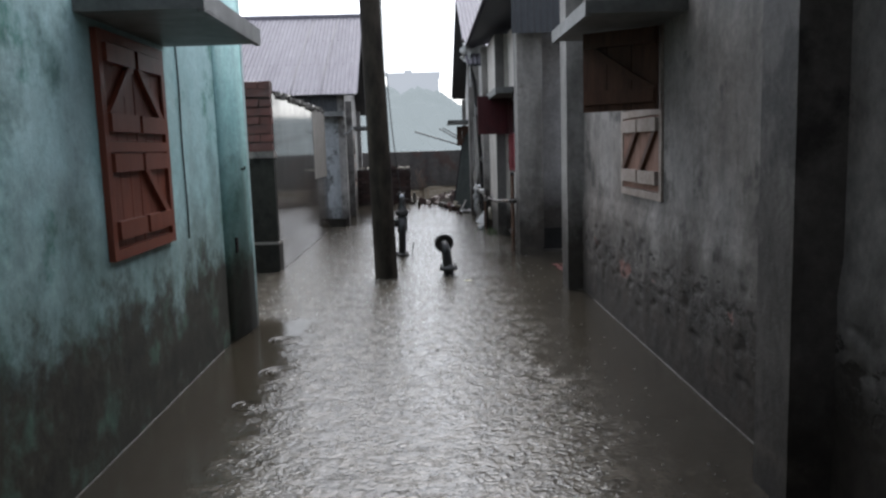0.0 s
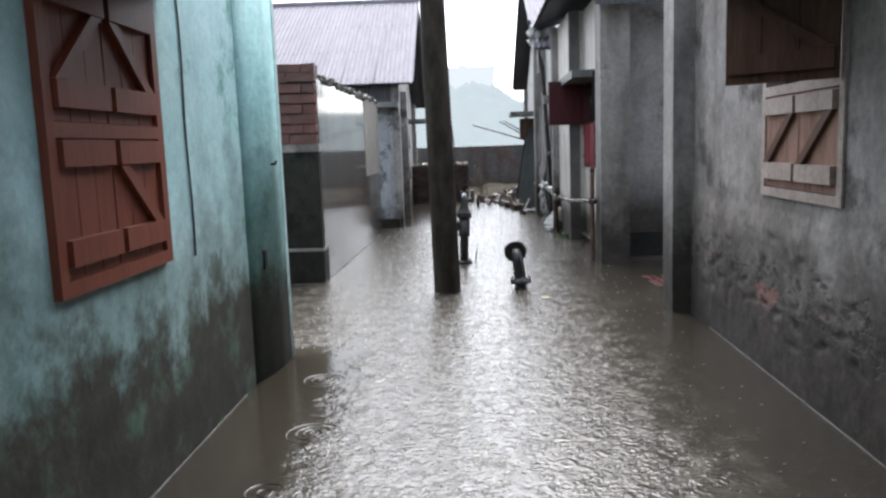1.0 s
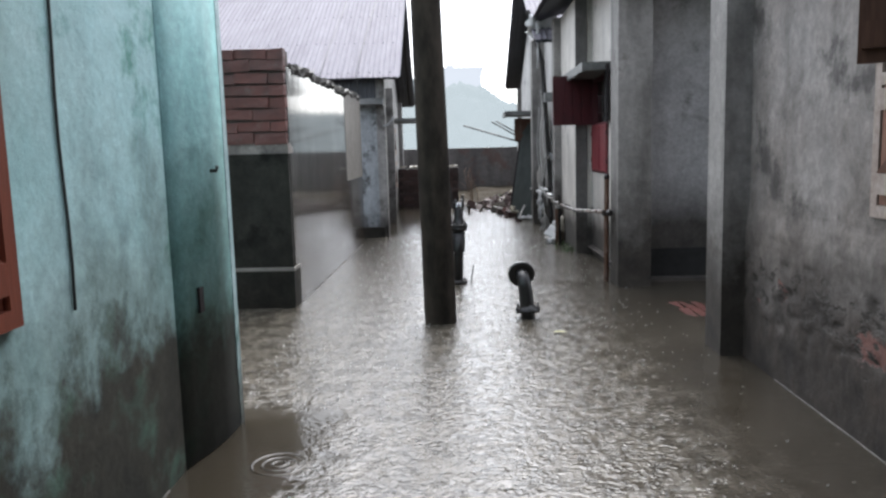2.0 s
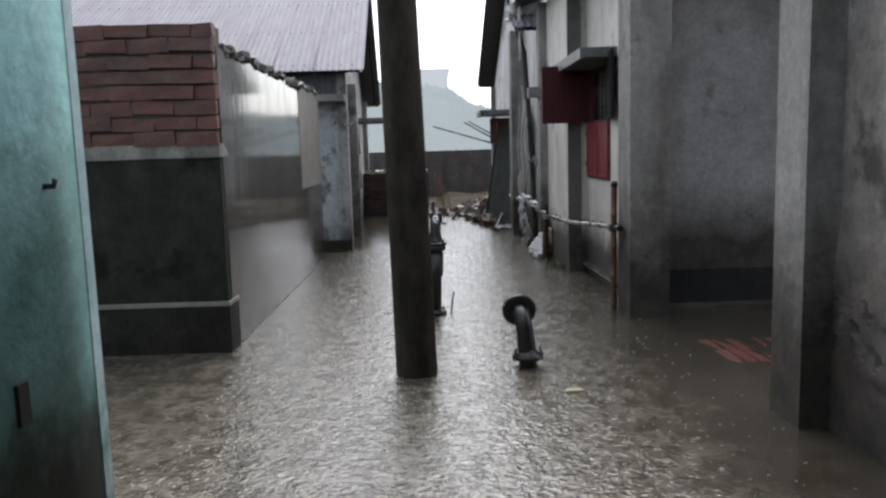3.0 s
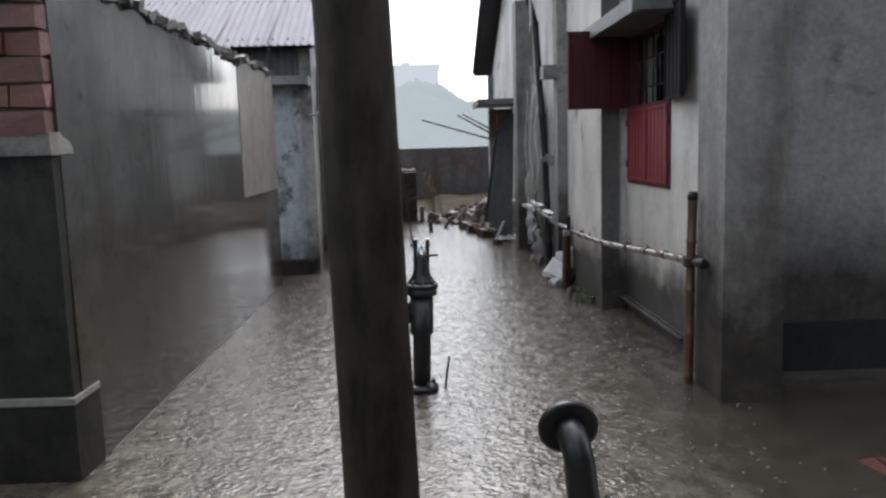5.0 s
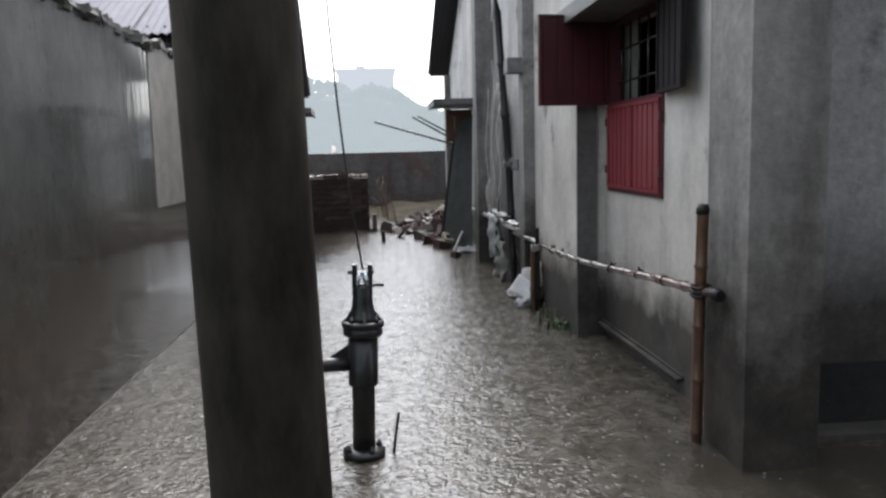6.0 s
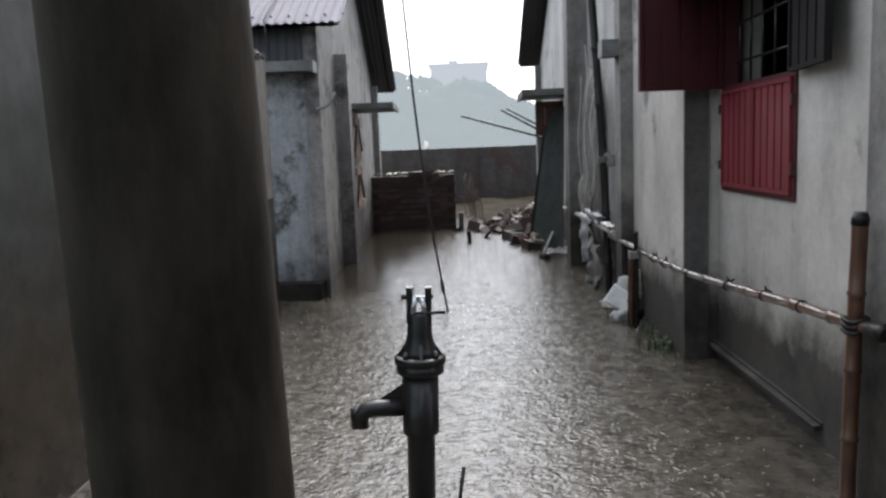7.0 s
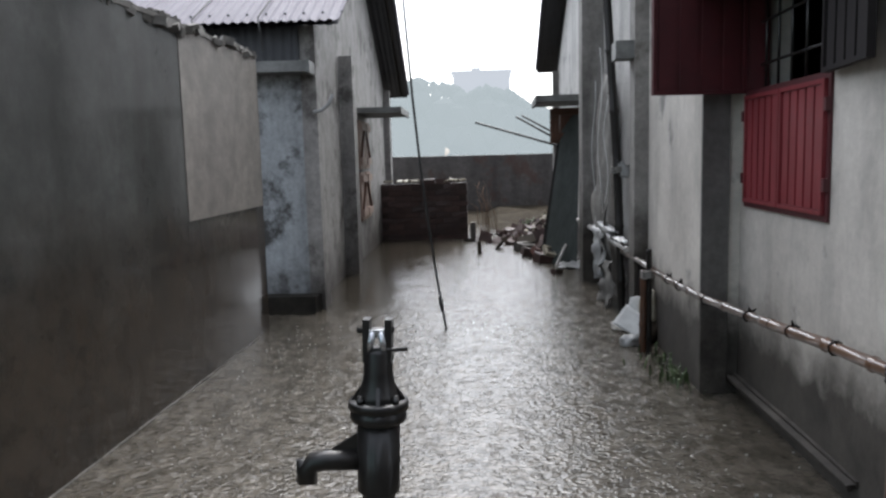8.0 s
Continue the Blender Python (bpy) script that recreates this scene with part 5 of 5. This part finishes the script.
def tuft(x, y, n, h, seed, name="grass_tuft", label="small tuft of wet green grass at the wall's foot"):
    random.seed(seed)
    t = thing(name, (x, y, 0), label, "grass")
    bm = bmesh.new()
    for i in range(n):
        a, l = random.uniform(0, 6.28), random.uniform(0.4, 1) * h
        bx, by = x + random.gauss(0, 0.07), y + random.gauss(0, 0.12)
        dx, dy = math.cos(a) * l * 0.7, math.sin(a) * l * 0.7
        w = 0.006
        p = [Vector((bx, by, -0.02)), Vector((bx + dx * 0.4, by + dy * 0.4, l * 0.6)), Vector((bx + dx, by + dy, l * random.uniform(0.5, 0.95)))]
        s = Vector((-math.sin(a), math.cos(a), 0)) * w
        v = [bm.verts.new(q) for q in (p[0] - s, p[0] + s, p[1] - s, p[1] + s, p[2])]
        bm.faces.new((v[0], v[1], v[3], v[2]))
        bm.faces.new((v[2], v[3], v[4]))
    tagged(t, kind="stuff")
    part("grass", bm, "grass", t)


tuft(1.35, 11.95, 60, 0.1, 1)
tuft(1.38, 12.3, 30, 0.09, 2)
tuft(1.0, 21.2, 90, 0.22, 8, "weed_patch", "straggly wet weeds on the far bank")
tuft(1.25, 20.6, 90, 0.25, 9, "weed_patch", "straggly wet weeds on the far bank")
tuft(0.6, 23.3, 120, 0.3, 3, "weed_patch", "straggly wet weeds on the far bank")

# cream sheet puts the light of a far window into colour; its rod is added
sheet("curtain", [(QX + 0.13, 10.78, 2.2), (QX + 0.13, 11.0, 2.2), (QX + 0.13, 10.98, 1.62), (QX + 0.13, 10.8, 1.66)], "cream", "cream sheet imitating the bright view through the red window", "curtain", 41, 0.05, 8)
t = thing("cream_sheet_rod", (QX + 0.13, 11.0, 2.2), "thin rod added to hold the cream sheet inside", "rod")
bm = bmesh.new()
tube(bm, [(QX + 0.14, 9.97, 2.2), (QX + 0.14, 12.9, 2.2)], 0.01, 6)
part("rod", bm, "iron", t)

# wall fittings
t = thing("vent_box", (1.33, 13.2, 1.95), "small grey cement bracket box on the pilaster", "bracket")
bm = bmesh.new()
box(bm, 1.20, 1.39, 13.12, 13.3, 1.90, 2.02)
soften(bm, 0.012, 1)
part("box_body", bm, "slab", t)
t = thing("wall_hook", (-1.0, 6.02, 1.18), "small iron hook on the blue pilaster", "hook")
bm = bmesh.new()
tube(bm, [(BX + 0.05, 5.85, 1.245), (BX + 0.095, 5.85, 1.245), (BX + 0.10, 5.85, 1.265)], 0.008, 8)
part("hook", bm, "iron", t)
# rounded block added where the corner has a small dark spot
t = thing("wall_patch", (BX + 0.08, 5.71, 0.61), "small black block standing for a dark spot low on the blue corner", "box")
bm = bmesh.new()
box(bm, BX + 0.0, BX + 0.05, 5.66, 5.75, 0.64, 0.75)
soften(bm, 0.02, 3)
part("box_body", bm, "soot", t)
t = thing("wall_cable", (BX, 4.71, 0.85), "thin dark cable running down the blue wall", "cable")
bm = bmesh.new()
tube(bm, [(BX + 0.006, 4.71 + 0.008 * math.sin(i * 1.1), 0.86 + 0.13 * i) for i in range(19)], 0.005, 6)
part("cable", bm, "sheet_green", t)

# broken coping on the boundary wall
random.seed(21)
t = thing("broken_coping", (WX - 0.1, 11.5, 2.0), "ragged broken mortar coping along the wall top", "coping", kind="stuff")
bm = bmesh.new()
for i in range(260):
    y = random.uniform(8.98, 13.3)
    s = random.uniform(0.012, 0.034)
    m = pose(WX - random.uniform(0.0, 0.16) + 0.012, y, 2.03 + random.uniform(-0.03, 0.025), random.uniform(-25, 25), random.uniform(-25, 25), random.uniform(0, 180)) @ Matrix.Diagonal((s * 1.5, s * 1.2, s * 0.7, 1))
    box(bm, -1, 1, -1, 1, -1, 1, m)
rough_up(bm, 0.012, 12)
part("mortar_lumps", bm, "mortar", t)
bm = bmesh.new()
box(bm, WX - 0.2, WX + 0.014, 9.06, 13.35, 2.015, 2.042)
bmesh.ops.subdivide_edges(bm, edges=[e for e in bm.edges if e.calc_length() > 3], cuts=90, use_grid_fill=True)
rough_up(bm, 0.012, 9)
part("mortar_bed", bm, "mortar", t)

# floating leaf
t = thing("floating_leaf", (1.35, 2.75, 0.004), "single green leaf floating on the water", "leaf")
bm = bmesh.new()
pts = [(-0.05, 0, 0.006), (-0.025, 0.016, 0.014), (0.015, 0.02, 0.014), (0.05, 0, 0.008), (0.015, -0.02, 0.012), (-0.025, -0.016, 0.012)]
bm.faces.new([bm.verts.new((1.35 + x, 2.75 + y, z)) for x, y, z in pts])
part("blade", bm, "grass", t)


t = thing("floating_leaf", (0.74, 7.75, 0.004), "yellowing leaf floating on the water", "leaf")
bm = bmesh.new()
bm.faces.new([bm.verts.new((0.74 + x * 1.1, 7.75 + y * 1.3, z)) for x, y, z in pts])
part("blade", bm, "leaf", t)


# ---- rain: splash crowns, drip rings and falling streaks ----
M["splash"] = plain("white_water_splash", (0.30, 0.31, 0.31), (0.45, 0.46, 0.46), 0.25, scale=30, bumpy=0.1)
random.seed(77)
t = thing("rain_splashes", (0.2, 8.0, 0), "tiny white splash crowns where raindrops strike the water", "splashes", kind="stuff")
bm = bmesh.new()
for i in range(2600):
    x, y = random.uniform(-1.2, 1.6), random.uniform(1.6, 13.5)
    if (y < 6.2 and x < -0.62) or random.random() < 0.5 * max(0.0, x - 0.5):
        continue
    rad, tall = random.uniform(0.0025, 0.006), random.uniform(0.003, 0.011)
    ring = [bm.verts.new((x + rad * math.cos(a), y + rad * math.sin(a), -0.001)) for a in (0, 1.57, 3.14, 4.71)]
    lip = [bm.verts.new((x + 1.5 * rad * math.cos(a + 0.4), y + 1.5 * rad * math.sin(a + 0.4), tall * random.uniform(0.5, 1))) for a in (0, 1.57, 3.14, 4.71)]
    for k in range(4):
        bm.faces.new((ring[k], ring[(k + 1) % 4], lip[k]))
    bm.faces.new(ring)
part("crowns", bm, "splash", t)
for x, y, rings in ((-0.72, 5.55, (0.03, 0.07, 0.115)), (-0.60, 4.72, (0.02, 0.05, 0.085, 0.13)), (-0.66, 4.1, (0.03, 0.08))):
    t = thing("drip_ripple", (x, y, 0), "round ripples spreading from an eave drip", "ripple", "eave drip ripples")
    bm = bmesh.new()
    for rad in rings:
        tube(bm, [(x + rad * math.cos(a * math.pi / 24), y + rad * math.sin(a * math.pi / 24), -0.0035) for a in range(49)], 0.0075, 8)
    part("ring_wave", bm, "water", t)


# ---- bricks ----
random.seed(7)


def brick_mesh(name, lx, ly, lz, material, seed):
    bm = bmesh.new()
    box(bm, -lx / 2, lx / 2, -ly / 2, ly / 2, -lz / 2, lz / 2)
    rough_up(bm, 0.015, 13, 0, seed)
    soften(bm, 0.011, 1)
    me = bpy.data.meshes.new(name)
    bmesh.ops.recalc_face_normals(bm, faces=bm.faces[:])
    bm.to_mesh(me)
    bm.free()
    me.materials.append(M[material])
    return me


def lay(parent, meshes, x, y, z, turn=0.0):
    ob = new("brick", random.choice(meshes))
    ob.parent = parent
    ob.matrix_parent_inverse = parent.matrix_world.inverted()
    ob.matrix_basis = pose(x, y, z, random.uniform(-2, 2), random.uniform(-1.8, 1.8), turn + random.uniform(-2.5, 2.5))


red = [brick_mesh("brick", 0.272, 0.07, 0.085, "brick", s) for s in (1.0, 2.0, 3.0, 4.0)]
half = [brick_mesh("brick_end", 0.13, 0.07, 0.084, "brick", s) for s in (5.0, 6.0)]
z, k = 1.432, 0
while z < 2.15:
    x = WX - 0.137
    if k % 2:
        lay(brick_wall_left, half, WX - 0.066, 8.86, z)
        x = WX - 0.272
    while x > -3.0:
        lay(brick_wall_left, red, x, 8.86 + random.uniform(-0.014, 0.008), z + random.uniform(-0.008, 0.008))
        x -= 0.272
    z += 0.098
    k += 1
dim = [brick_mesh("brick", 0.236, 0.06, 0.074, "brick_dark", s) for s in (8.0, 9.0, 10.0)]
z, k = 0.03, 0
while z < 0.9:
    x = -0.19 - (0.124 if k % 2 else 0)
    while x > -1.38:
        if z < 0.8 or random.random() < 0.65:
            lay(brick_wall_far, dim, x, 19.56 + random.uniform(-0.012, 0.012), z)
        x -= 0.248
    z += 0.086
    k += 1
t = thing("wall_coping", (-0.9, 19.57, 0.93), "thin broken pale mortar crumbs topping the low brick wall", "coping", kind="stuff")
bm = bmesh.new()
for i in range(26):
    x = random.uniform(-1.35, -0.2) if i % 3 else random.uniform(-0.5, -0.12)
    s = random.uniform(0.015, 0.04)
    box(bm, -1, 1, -1, 1, -1, 1, pose(x, 19.58, 0.905, random.uniform(-15, 15), random.uniform(-15, 15), random.uniform(0, 90)) @ Matrix.Diagonal((s * 1.8, s, 0.012, 1)))
part("crumbs", bm, "litter", t)
step = thing("brick_edging", (2.1, 8.3, 0), "row of red bricks just awash at the porch edge", "bricks", kind="structure")
bm = bmesh.new()
box(bm, 1.75, 4.0, 8.24, 9.66, -0.2, -0.05)
part("bed", bm, "mortar", step)
for k in range(2):
    for i in range(20):
        low = 0.004 * noise.noise(Vector((i * 0.35, k * 0.8, 4.0)))
        lay(step, red, 1.80 + i * 0.088 - 0.016 * k, 8.32 + k * 0.275, (-0.0375 if k == 0 else -0.0425) + low, 90)
